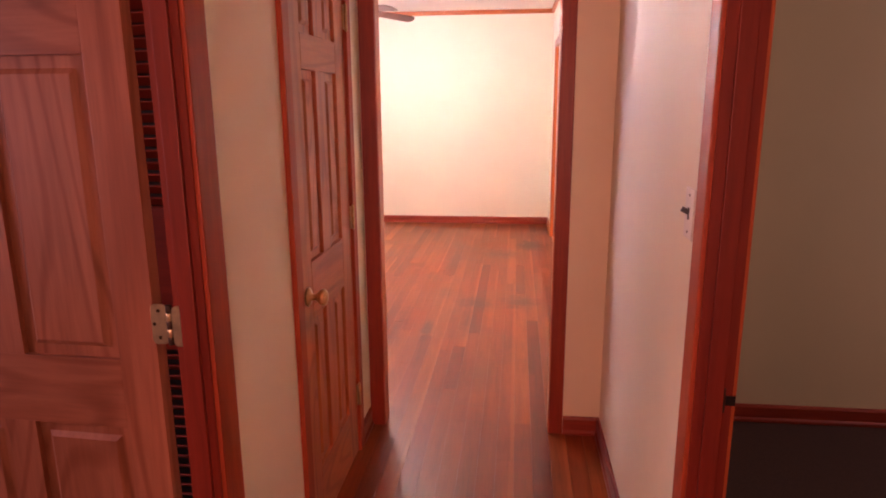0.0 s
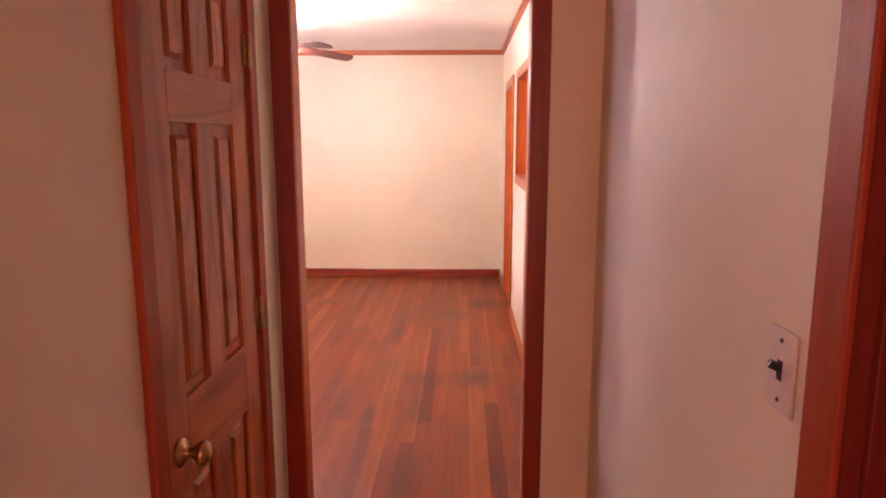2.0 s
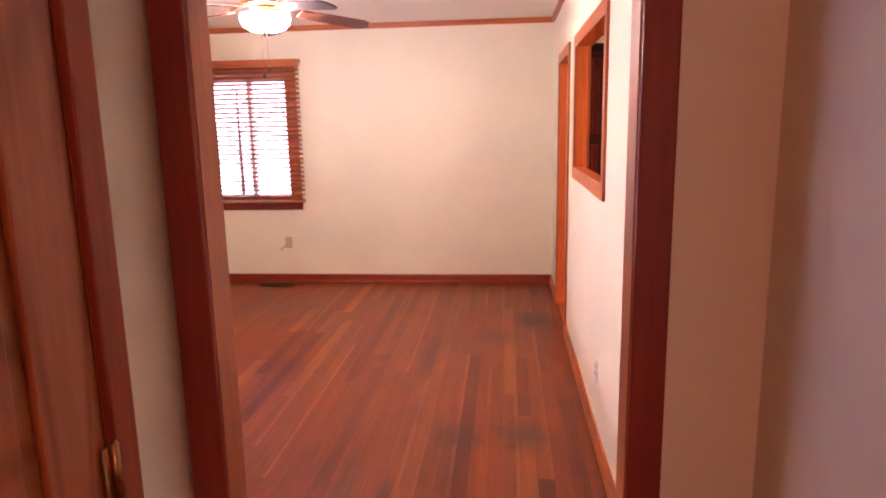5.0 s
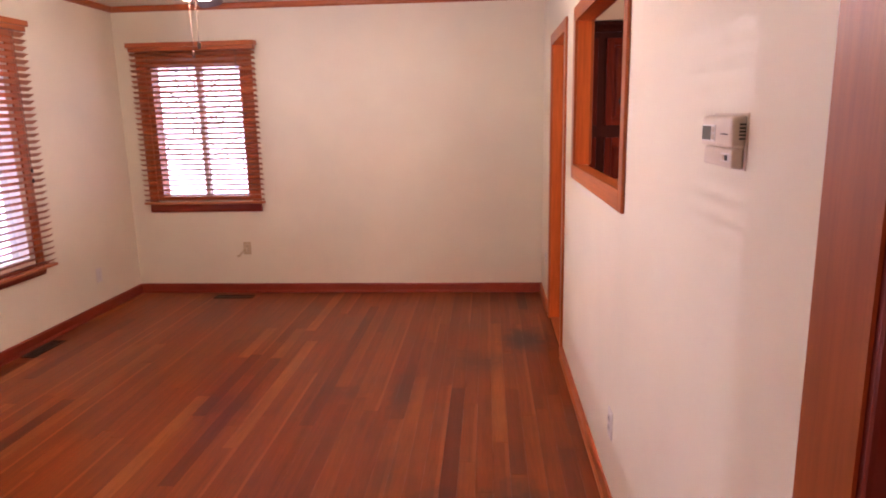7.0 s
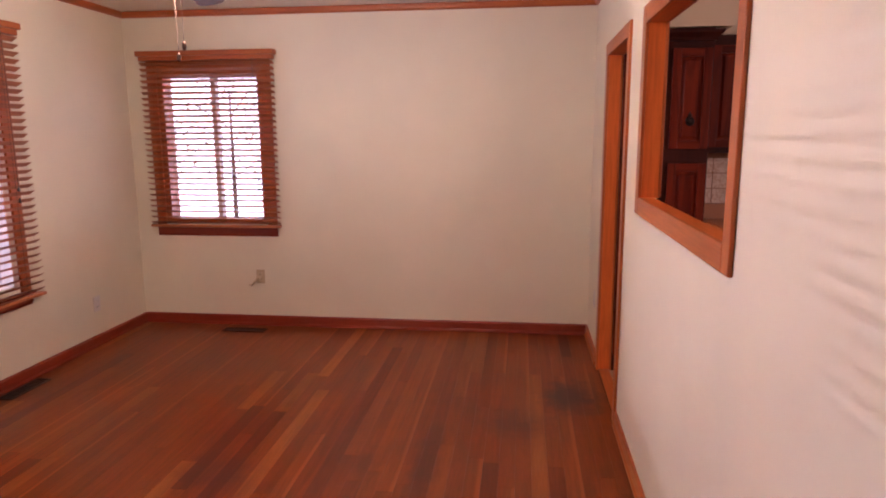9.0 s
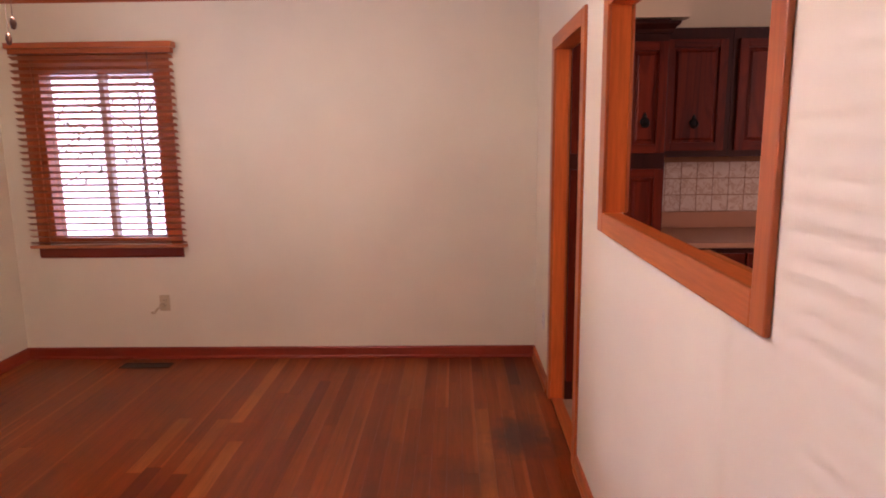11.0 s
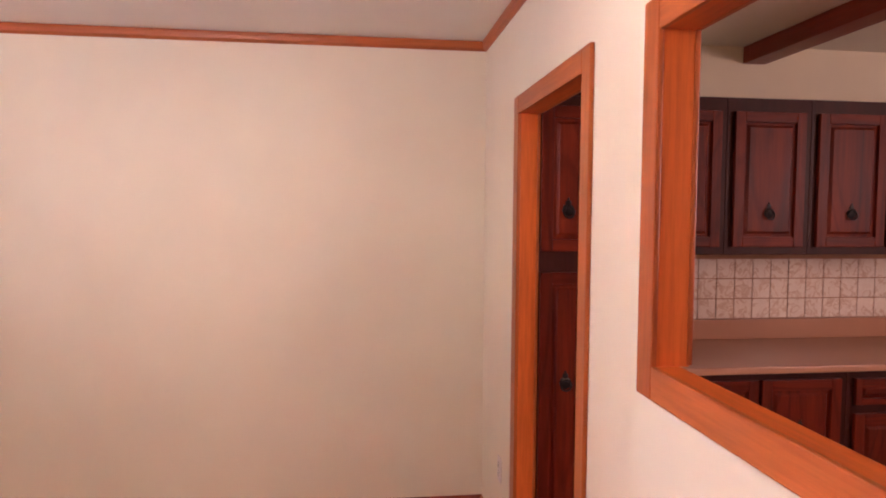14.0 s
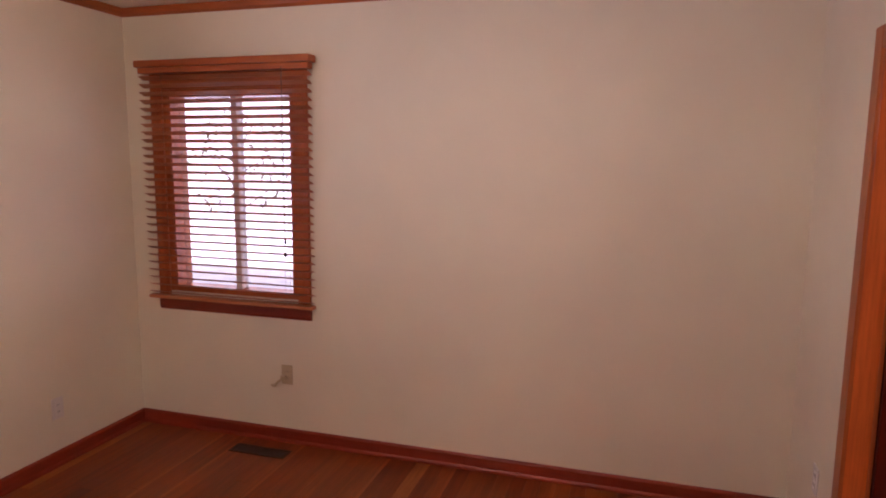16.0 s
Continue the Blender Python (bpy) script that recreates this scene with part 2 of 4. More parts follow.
def floor_wood(name):
    """Strip flooring, each board its own tone, with old grey water stains."""
    m, nt, b = shader(name, 0.33, spec=0.32)
    oi = nt.nodes.new("ShaderNodeObjectInfo")
    v = coords(nt, (1, 0.05, 1), jitter=37.0)
    f = noisy(nt, v, 26, 5, 0.6, 0.6)
    fine = noisy(nt, v, 190, 4, 0.6)
    tone = ramp(nt, oi.outputs["Random"], [(0.0, (0.15, 0.021, 0.005)), (0.06, (0.185, 0.029, 0.0055)), (0.12, (0.235, 0.042, 0.006)), (0.5, (0.275, 0.055, 0.007)), (0.86, (0.305, 0.067, 0.009)), (0.92, (0.35, 0.088, 0.014)), (1.0, (0.42, 0.122, 0.022))])
    grain = ramp(nt, f, [(0.3, (0.62, 0.55, 0.5)), (0.65, (1.05, 1.05, 1.05))])
    col = mixc(nt, 0.8, tone, grain, "MULTIPLY")
    line = ramp(nt, fine, [(0.35, (0.72, 0.68, 0.66)), (0.6, (1, 1, 1))])
    col = mixc(nt, 0.6, col, line, "MULTIPLY")
    geo = nt.nodes.new("ShaderNodeNewGeometry")
    wp = noisy(nt, geo.outputs["Position"], 2.2, 3)
    worn = ramp(nt, wp, [(0.35, (0.78, 0.74, 0.72)), (0.65, (1.08, 1.08, 1.06))])
    col = mixc(nt, 0.7, col, worn, "MULTIPLY")
    edge = noisy(nt, geo.outputs["Position"], 9, 4, 0.7)
    tc = nt.nodes.new("ShaderNodeTexCoord")
    sx_ = nt.nodes.new("ShaderNodeSeparateXYZ")
    nt.links.new(tc.outputs["Object"], sx_.inputs[0])
    wob = nt.nodes.new("ShaderNodeMath")
    wob.operation = "MULTIPLY_ADD"
    wob.inputs[1].default_value = 0.024
    nt.links.new(f, wob.inputs[0])
    nt.links.new(sx_.outputs["X"], wob.inputs[2])
    side = ramp(nt, wob.outputs[0], [(0.030, (0, 0, 0)), (0.036, (1, 1, 1))])
    few = ramp(nt, oi.outputs["Random"], [(0.60, (0, 0, 0)), (0.62, (0.6, 0.6, 0.6)), (0.78, (0.4, 0.4, 0.4)), (0.80, (0, 0, 0))])
    sap = mixc(nt, 1.0, side, few, "MULTIPLY")
    col = mixc(nt, sap, col, (0.42, 0.105, 0.022))
    uneven = ramp(nt, oi.outputs["Random"], [(0.0, (0.75, 0.75, 0.75)), (0.5, (1, 1, 1)), (0.75, (0.8, 0.8, 0.8)), (1.0, (1, 1, 1))])
    for sx, sy, rx, ry, amount in ((0.20, 5.18, 0.17, 0.20, 0.75), (-0.14, 5.13, 0.14, 0.18, 0.75), (0.34, 7.16, 0.22, 0.28, 0.95), (0.02, 6.75, 0.24, 0.20, 0.5), (-0.42, 6.25, 0.09, 0.5, 0.55), (-0.38, 5.45, 0.05, 0.28, 0.5), (-0.72, 6.25, 0.12, 0.16, 0.4), (-1.42, 6.05, 0.20, 0.22, 0.4), (-0.42, 4.52, 0.05, 0.24, 0.8), (-0.16, 4.72, 0.06, 0.35, 0.6), (-0.62, 4.6, 0.05, 0.4, 0.45), (0.12, 4.3, 0.06, 0.4, 0.4)):
        sub = nt.nodes.new("ShaderNodeVectorMath")
        sub.operation = "SUBTRACT"
        sub.inputs[1].default_value = (sx, sy, 0)
        nt.links.new(geo.outputs["Position"], sub.inputs[0])
        mul = nt.nodes.new("ShaderNodeVectorMath")
        mul.operation = "MULTIPLY"
        mul.inputs[1].default_value = (1 / rx, 1 / ry, 0)
        nt.links.new(sub.outputs[0], mul.inputs[0])
        ln = nt.nodes.new("ShaderNodeVectorMath")
        ln.operation = "LENGTH"
        nt.links.new(mul.outputs[0], ln.inputs[0])
        ad = nt.nodes.new("ShaderNodeMath")
        ad.operation = "MULTIPLY_ADD"
        ad.inputs[1].default_value, ad.inputs[2].default_value = 1.6, -0.92
        nt.links.new(edge, ad.inputs[0])
        sm = nt.nodes.new("ShaderNodeMath")
        sm.operation = "ADD"
        nt.links.new(ln.outputs[1], sm.inputs[0])
        nt.links.new(ad.outputs[0], sm.inputs[1])
        mask = ramp(nt, sm.outputs[0], [(0.15, (amount,) * 3), (0.95, (0, 0, 0))])
        col = mixc(nt, mixc(nt, 1.0, mask, uneven, "MULTIPLY"), col, (0.040, 0.017, 0.017))
    nt.links.new(col, b.inputs["Base Color"])
    rr = nt.nodes.new("ShaderNodeMapRange")
    rr.inputs[3].default_value, rr.inputs[4].default_value = 0.27, 0.40
    nt.links.new(wp, rr.inputs[0])
    nt.links.new(rr.outputs[0], b.inputs["Roughness"])
    bump(nt, b, fine, 0.1, 0.0006)
    return m


def tile_glaze(name):
    """Cream glazed tile with a loose brown flower spray."""
    m, nt, b = shader(name, 0.16, spec=0.6)
    v = coords(nt, jitter=11.0)
    f = noisy(nt, v, 16, 2, 0.5, 1.2)
    w = noisy(nt, v, 55, 2, 0.5, 0.6)
    spray = ramp(nt, f, [(0.50, (0.86, 0.76, 0.69)), (0.575, (0.60, 0.40, 0.30)), (0.64, (0.84, 0.74, 0.66))])
    col = mixc(nt, 0.3, spray, ramp(nt, w, [(0.4, (0.74, 0.61, 0.52)), (0.6, (0.86, 0.76, 0.68))]))
    nt.links.new(col, b.inputs["Base Color"])
    bump(nt, b, noisy(nt, v, 14, 2), 0.15, 0.003)
    return m


WALL = paint("cream_wall_paint", (0.82, 0.745, 0.572))
CEIL = paint("ceiling_paint", (0.86, 0.82, 0.70), 0.75, 0.05, 120.0, 0.35)
PLANK = floor_wood("strip_floor_wood")
TRIM = {a: wood("casing_wood_" + a, (0.40, 0.082, 0.014), (0.55, 0.150, 0.031), a, 0.36) for a in "xyz"}
# Darker casing and jamb wood: the hall doorways' shade is in the colour.
SHADETRIM = {a: wood("shaded_casing_wood_" + a, (0.29, 0.044, 0.010), (0.40, 0.076, 0.017), a, 0.5, spec=0.3) for a in "xyz"}
SHADEJAMB = {a: wood("shaded_jamb_wood_" + a, (0.15, 0.017, 0.006), (0.22, 0.028, 0.008), a, 0.48, spec=0.35) for a in "xyz"}
JAMB = {a: wood("jamb_wood_" + a, (0.64, 0.125, 0.014), (0.74, 0.170, 0.021), a, 0.38, figure=0.4) for a in "xyz"}
BASE = {a: wood("baseboard_wood_" + a, (0.21, 0.020, 0.0055), (0.30, 0.037, 0.0085), a, 0.38) for a in "xyz"}
PINE = {a: wood("pine_" + a, (0.40, 0.098, 0.023), (0.54, 0.168, 0.045), a, 0.46, 7.0, figure=1.2, bands=95.0) for a in "xyz"}
# Copy of the pine with the bedroom's dim, cool light mixed into its colour.
SHADEPINE = {a: wood("shaded_pine_" + a, (0.31, 0.105, 0.052), (0.42, 0.165, 0.090), a, 0.46, 7.0, figure=1.2, bands=95.0) for a in "xyz"}
OAK = {a: wood("dark_oak_" + a, (0.085, 0.0072, 0.002), (0.21, 0.024, 0.0045), a, 0.42, 12.0, spec=0.2, jitter=5.0, figure=1.4, bands=80.0) for a in "xyz"}
OAKD = wood("stained_oak_frame", (0.034, 0.0062, 0.0042), (0.060, 0.011, 0.006), "z", 0.46, spec=0.2)
SLAT = {a: wood("blind_wood_" + a, (0.46, 0.135, 0.045), (0.60, 0.205, 0.075), a, 0.4, jitter=9.0) for a in "xy"}
BLADE = wood("fan_blade_wood", (0.060, 0.016, 0.012), (0.11, 0.030, 0.020), "x", 0.35)
BRASS = plain("aged_brass", (0.62, 0.40, 0.18), 0.28, 1.0, 0.35, 60)
PALEBRASS = plain("pale_brass", (0.78, 0.66, 0.42), 0.33, 1.0, 0.25, 60)
COPPER = plain("fan_copper", (0.62, 0.27, 0.12), 0.22, 1.0, 0.25, 40)
BRONZE = plain("fan_bronze", (0.16, 0.085, 0.055), 0.3, 0.8, 0.25, 40)
IRON = plain("black_iron", (0.022, 0.017, 0.016), 0.42, 0.6, 0.3, 120)
PLASTIC = plain("ivory_plastic", (0.60, 0.47, 0.28), 0.4, 0, 0.08)
WHITEPL = plain("white_plastic", (0.74, 0.68, 0.62), 0.4, 0, 0.08)
BEIGEPL = plain("beige_thermostat_plastic", (0.68, 0.56, 0.43), 0.42, 0, 0.06)
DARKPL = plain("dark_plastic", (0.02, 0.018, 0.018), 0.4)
LCD = plain("grey_display", (0.13, 0.14, 0.12), 0.2)
VENTM = plain("brown_vent_metal", (0.06, 0.034, 0.022), 0.4, 0.5, 0.3, 80)
LAMIN = paint("laminate_counter", (0.50, 0.255, 0.155), 0.35, 0.12, 300, 0.04)
GROUT = plain("brown_grout", (0.46, 0.25, 0.16), 0.8)
TILE = tile_glaze("glazed_tile")
CARPET = plain("dark_carpet", (0.055, 0.022, 0.014), 0.95, 0, 0.5, 180)
VINYL = plain("kitchen_vinyl", (0.42, 0.32, 0.23), 0.4, 0, 0.25, 12)
CORD = plain("blind_cord", (0.20, 0.12, 0.08), 0.7)
GLOBE = glow("lit_frosted_glass", (1.0, 0.93, 0.67), LAMP_GLOW)
BULB = glow("lit_bulb", (1.0, 0.93, 0.67), BULB_GLOW)
BACKDROP = glow("hazy_daylight", (0.95, 0.97, 1.0), SKY_GLOW)
GRASS = plain("dry_grass", (0.20, 0.19, 0.10), 0.9, 0, 0.5, 4)
SHRUB = plain("tree_leaf", (0.62, 0.58, 0.36), 0.7, 0, 0.5, 9)
m_, nt_, b_ = shader("window_glass", 0.0)
b_.inputs["Transmission Weight"].default_value, b_.inputs["IOR"].default_value = 1.0, 1.45
GLASS = m_

# ---- setting ----
XR, XK, XL, YF, ZC = 0.552, 0.623, -3.125, 8.42, 2.515
YP0, YP1 = 3.199, 3.269
XH = -0.51

wall("wall_east", "x", XR, XK, -1.3, YF, 0, ZC, [(0.93, 1.794, 0, 2.05), (5.100, 6.385, 1.25, 2.04), (6.84, 7.665, 0, 2.05)], WALL)
wall("wall_partition", "y", YP0, YP1, XL, XR, 0, ZC, [(-0.453, 0.341, 0, 2.05)], WALL)
wall("wall_hall_west", "x", XH - 0.064, XH, -1.3, YP0, 0, ZC, [(0.88, 1.718, 0, 2.05), (2.292, 2.965, 0, 2.05)], WALL)
wall("wall_north", "y", YF, YF + 0.16, XL - 0.16, 0.632, 0, ZC, [(-2.88, -1.99, 0.86, 2.06)], WALL)
wall("wall_west", "x", XL - 0.16, XL, YP0, YF, 0, ZC, [(4.50, 7.09, 0.60, 2.12)], WALL)
wall("wall_hall_end", "y", -1.4, -1.3, -3.7, 3.7, 0, ZC, [], WALL)
wall("wall_bedroom_west", "x", -3.7, -3.56, -1.3, 3.1, 0, ZC, [], WALL)
wall("wall_bedroom_north", "y", 2.245, 2.305, -3.7, XH - 0.064, 0, ZC, [], WALL)
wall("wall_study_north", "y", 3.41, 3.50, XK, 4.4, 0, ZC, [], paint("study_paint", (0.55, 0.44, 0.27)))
wall("wall_study_east", "x", 3.64, 3.74, -1.3, 3.41, 0, ZC, [], WALL)
wall("wall_kitchen_north", "y", 8.30, 8.40, XK, 4.4, 0, ZC, [], WALL)
wall("wall_kitchen_east", "x", 4.34, 4.44, 3.41, 8.4, 0, ZC, [], WALL)
wall("wall_closet_back", "x", -1.25, -1.19, 2.305, 3.203, 0, ZC, [], WALL)

solo("ceiling", box(-3.75, 4.45, -1.4, 8.58, ZC, ZC + 0.1), CEIL, "off-white textured plaster ceiling", "ceiling", kind="structure")
solo("floor_subfloor", box(XL - 0.16, XR + 0.04, -1.3, YF, -0.12, -0.0125), plain("subfloor", (0.03, 0.012, 0.008), 0.8), "dark subfloor under the strip boards", "floor", kind="structure")
solo("floor_bedroom", box(-3.7, XH - 0.04, -1.3, 2.245, -0.0105, -0.002), CARPET, "dark brown carpet floor", "floor", kind="structure")
solo("floor_study", box(XK - 0.04, 3.7, -1.3, 3.41, -0.11, -0.002), CARPET, "dark brown carpet floor", "floor", kind="structure")
solo("floor_kitchen", box(XK - 0.04, 4.4, 3.5, 8.3, -0.11, -0.002), VINYL, "beige vinyl kitchen floor", "floor", kind="structure")
solo("ground", box(-70, 70, -70, 70, -0.6, -0.45), GRASS, "dry pale lawn outside", "ground", kind="structure")

BB = [(0, 0), (0.020, 0), (0.020, 0.012), (0.013, 0.022), (0.013, 0.072), (0.008, 0.082), (0, 0.084)]


def baseboard(p0, p1, side, axis, c0=0.0, c1=0.0, material=None):
    o = ob_of("baseboard", sweep(BB, p0, p1, side, cut0=c0, cut1=c1), material or BASE[axis])
    tagged(o, "reddish varnished wooden baseboard along the wall", "baseboard", "", "structure")


baseboard((XL, YF, 0), (XR, YF, 0), (0, -1, 0), "x", 1, 1)
baseboard((XL, YP1, 0), (XL, YF, 0), (1, 0, 0), "y", 0, 1)
baseboard((XR, 7.738, 0), (XR, YF, 0), (-1, 0, 0), "y", 0, 1, TRIM["y"])
baseboard((XR, YP1, 0), (XR, 6.79, 0), (-1, 0, 0), "y", 0, 0, TRIM["y"])
baseboard((XL, YP1, 0), (-0.52, YP1, 0), (0, 1, 0), "x", 1, 0)
baseboard((0.388, YP0, 0), (XR, YP0, 0), (0, -1, 0), "x", 0, 1)
baseboard((XR, 1.855, 0), (XR, YP0, 0), (-1, 0, 0), "y", 0, 1)
baseboard((XH, 1.798, 0), (XH, 2.238, 0), (1, 0, 0), "y")
baseboard((XH, 3.011, 0), (XH, YP0, 0), (1, 0, 0), "y")
baseboard((XK, 3.41, 0), (3.64, 3.41, 0), (0, -1, 0), "x")

CR = [(0, 0), (0.006, 0), (0.022, 0.012), (0.026, 0.030), (0.026, 0.047), (0, 0.047)]


def crown(p0, p1, side, axis, c0=1.0, c1=1.0):
    o = ob_of("crown_trim", sweep(CR, p0, p1, side, cut0=c0, cut1=c1), TRIM[axis])
    tagged(o, "narrow varnished wood trim under the ceiling", "crown trim", "", "structure")


ZT = ZC - 0.049
crown((XL, YF, ZT), (XR, YF, ZT), (0, -1, 0), "x")
crown((XL, YP1, ZT), (XL, YF, ZT), (1, 0, 0), "y")
crown((XR, YP1, ZT), (XR, YF, ZT), (-1, 0, 0), "y")
crown((XL, YP1, ZT), (XR, YP1, ZT), (0, 1, 0), "x")


def casing(name, m, u0, u1, z0, z1, w, closed=False, proud=0.014, mats=TRIM, label="varnished orange-brown wood casing", au="y", first=None):
    """Flat boards round an opening u0..u1, z0..z1 on the wall plane w = 0 of m."""
    root = thing(name, m @ Vector(((u0 + u1) / 2, 0, z0)), label, "door casing" if not closed else "opening casing")
    root["kind"] = "structure"
    for a, b in ((u0 - (first or w), u0), (u1, u1 + w)):
        bm = lbox(m, a, b, 0, proud, z0 - (w if closed else 0), z1 + w, 0.004)
        part("side_casing", bm, mats["z"], root)
    part("head_casing", lbox(m, u0, u1, 0, proud, z1, z1 + w, 0.004), mats[au], root)
    if closed:
        part("bottom_casing", lbox(m, u0, u1, 0, proud, z0 - w, z0, 0.004), mats[au], root)
    return root


def frame_m(origin, u, w):
    """u along, w out of the wall, z up."""
    u, w = Vector(u), Vector(w)
    m = Matrix.Identity(4)
    for i in range(3):
        m[i][0], m[i][1], m[i][2], m[i][3] = u[i], w[i], (0, 0, 1)[i], origin[i]
    return m


M_EAST = frame_m((XR, 0, 0), (0, 1, 0), (-1, 0, 0))
M_EASTK = frame_m((XK, 0, 0), (0, 1, 0), (1, 0, 0))
M_HALLW = frame_m((XH, 0, 0), (0, 1, 0), (1, 0, 0))
M_PARTS = frame_m((0, YP0, 0), (1, 0, 0), (0, -1, 0))
M_PARTN = frame_m((0, YP1, 0), (1, 0, 0), (0, 1, 0))


def jamb(name, m, u0, u1, z0, z1, d0, d1, mats, floor_board=False, au="y", t=0.018, stop=False, label="varnished wood jamb lining the opening"):
    root = thing(name, m @ Vector(((u0 + u1) / 2, 0, z0)), label, "jamb")
    root["kind"] = "structure"
    part("side_jamb", lbox(m, u0 - t, u0, d0, d1, z0, z1), mats["z"], root)
    part("side_jamb", lbox(m, u1, u1 + t, d0, d1, z0, z1), mats["z"], root)
    part("head_jamb", lbox(m, u0 - t, u1 + t, d0, d1, z1, z1 + t), mats[au], root)
    if stop:
        c = (d0 + d1) / 2
        part("door_stop", lbox(m, u0, u0 + 0.011, c - 0.018, c + 0.018, z0, z1, 0.002), mats["z"], root)
        part("door_stop", lbox(m, u1 - 0.011, u1, c - 0.018, c + 0.018, z0, z1, 0.002), mats["z"], root)
        part("door_stop", lbox(m, u0 + 0.011, u1 - 0.011, c - 0.018, c + 0.018, z1 - 0.011, z1, 0.002), mats[au], root)
    return root


T = XK - XR
jamb("kitchen_door_jamb", M_EAST, 6.860, 7.645, 0, 2.03, -T - 0.006, 0.004, JAMB)
casing("kitchen_door_casing", M_EAST, 6.866, 7.640, 0, 2.028, 0.074)
casing("kitchen_door_casing", M_EASTK, 6.866, 7.640, 0, 2.028, 0.074)
jamb("pass_through_jamb", M_EAST, 5.118, 6.365, 1.275, 2.02, -T - 0.006, 0.004, JAMB)
casing("pass_through_casing", M_EAST, 5.122, 6.362, 1.277, 2.018, 0.076, True, first=0.062)
casing("pass_through_casing", M_EASTK, 5.122, 6.362, 1.277, 2.018, 0.05, False)
sill = thing("pass_through_sill", (0.6, 5.75, 1.252), "orange varnished wood sill board of the pass-through", "sill")
sill["kind"] = "structure"
part("sill_board", box(XR - 0.002, 0.608, 5.101, 6.384, 1.252, 1.276, 0.003), JAMB["y"], sill)
part("sill_ledge", box(0.6085, 0.631, 5.101, 5.56, 1.252, 1.276, 0.004), TRIM["y"], sill, "lighter wooden ledge strip")

jamb("living_room_doorway_jamb", M_PARTS, -0.434, 0.322, 0, 2.03, -(YP1 - YP0) - 0.004, 0.004, TRIM, au="x")
casing("living_room_doorway_casing", M_PARTS, -0.436, 0.325, 0, 2.034, 0.061, first=0.068, mats=BASE, label="dark reddish varnished wood casing of the doorway", au="x")
casing("living_room_doorway_casing", M_PARTN, -0.438, 0.327, 0, 2.034, 0.066, au="x")

jamb("study_doorway_jamb", M_EAST, 0.948, 1.776, 0, 2.03, -T - 0.004, 0.004, SHADEJAMB, stop=True)
casing("study_doorway_casing", M_EAST, 0.944, 1.781, 0, 2.034, 0.072, mats=SHADETRIM)
casing("study_doorway_casing", M_EASTK, 0.944, 1.781, 0, 2.034, 0.06)
jamb("bedroom_doorway_jamb", M_HALLW, 0.898, 1.700, 0, 2.03, -0.068, 0.004, SHADEJAMB, stop=True)
casing("bedroom_doorway_casing", M_HALLW, 0.893, 1.705, 0, 2.034, 0.092, mats=SHADETRIM)
jamb("closet_doorway_jamb", M_HALLW, 2.310, 2.947, 0, 2.03, -0.068, 0.004, TRIM)
casing("closet_doorway_casing", M_HALLW, 2.306, 2.949, 0, 2.034, 0.060, first=0.058, mats=SHADETRIM, proud=0.018)
solo("threshold", box(0.556, 0.622, 6.861, 7.644, -0.003, 0.008, 0.003), TRIM["y"], "worn wooden threshold strip in the kitchen doorway", "threshold", kind="structure")


# ---- doors ----
def hinge(root, m, u, w, z, material, open_leaf=False):
    h = bmesh.new()
    bmesh.ops.create_cube(h, size=1, matrix=m @ Matrix.Translation((u - 0.012, w - 0.004, z)) @ Matrix.Diagonal((0.020, 0.003, 0.088, 1)))
    bmesh.ops.create_cube(h, size=1, matrix=m @ Matrix.Translation((u + 0.010, w - 0.004, z)) @ Matrix.Diagonal((0.016, 0.003, 0.088, 1)))
    ob = part("hinge", h, material, root, "small brass butt hinge")
    k = bmesh.new()
    lathe(k, [(0, -0.052), (0.004, -0.050), (0.0045, -0.046), (0.0065, -0.045), (0.0065, 0.045), (0.0045, 0.046), (0.004, 0.050), (0, 0.052)], 12, m @ Matrix.Translation((u, w + 0.003, z)))
    part("hinge_pin", k, material, ob, smooth=True)


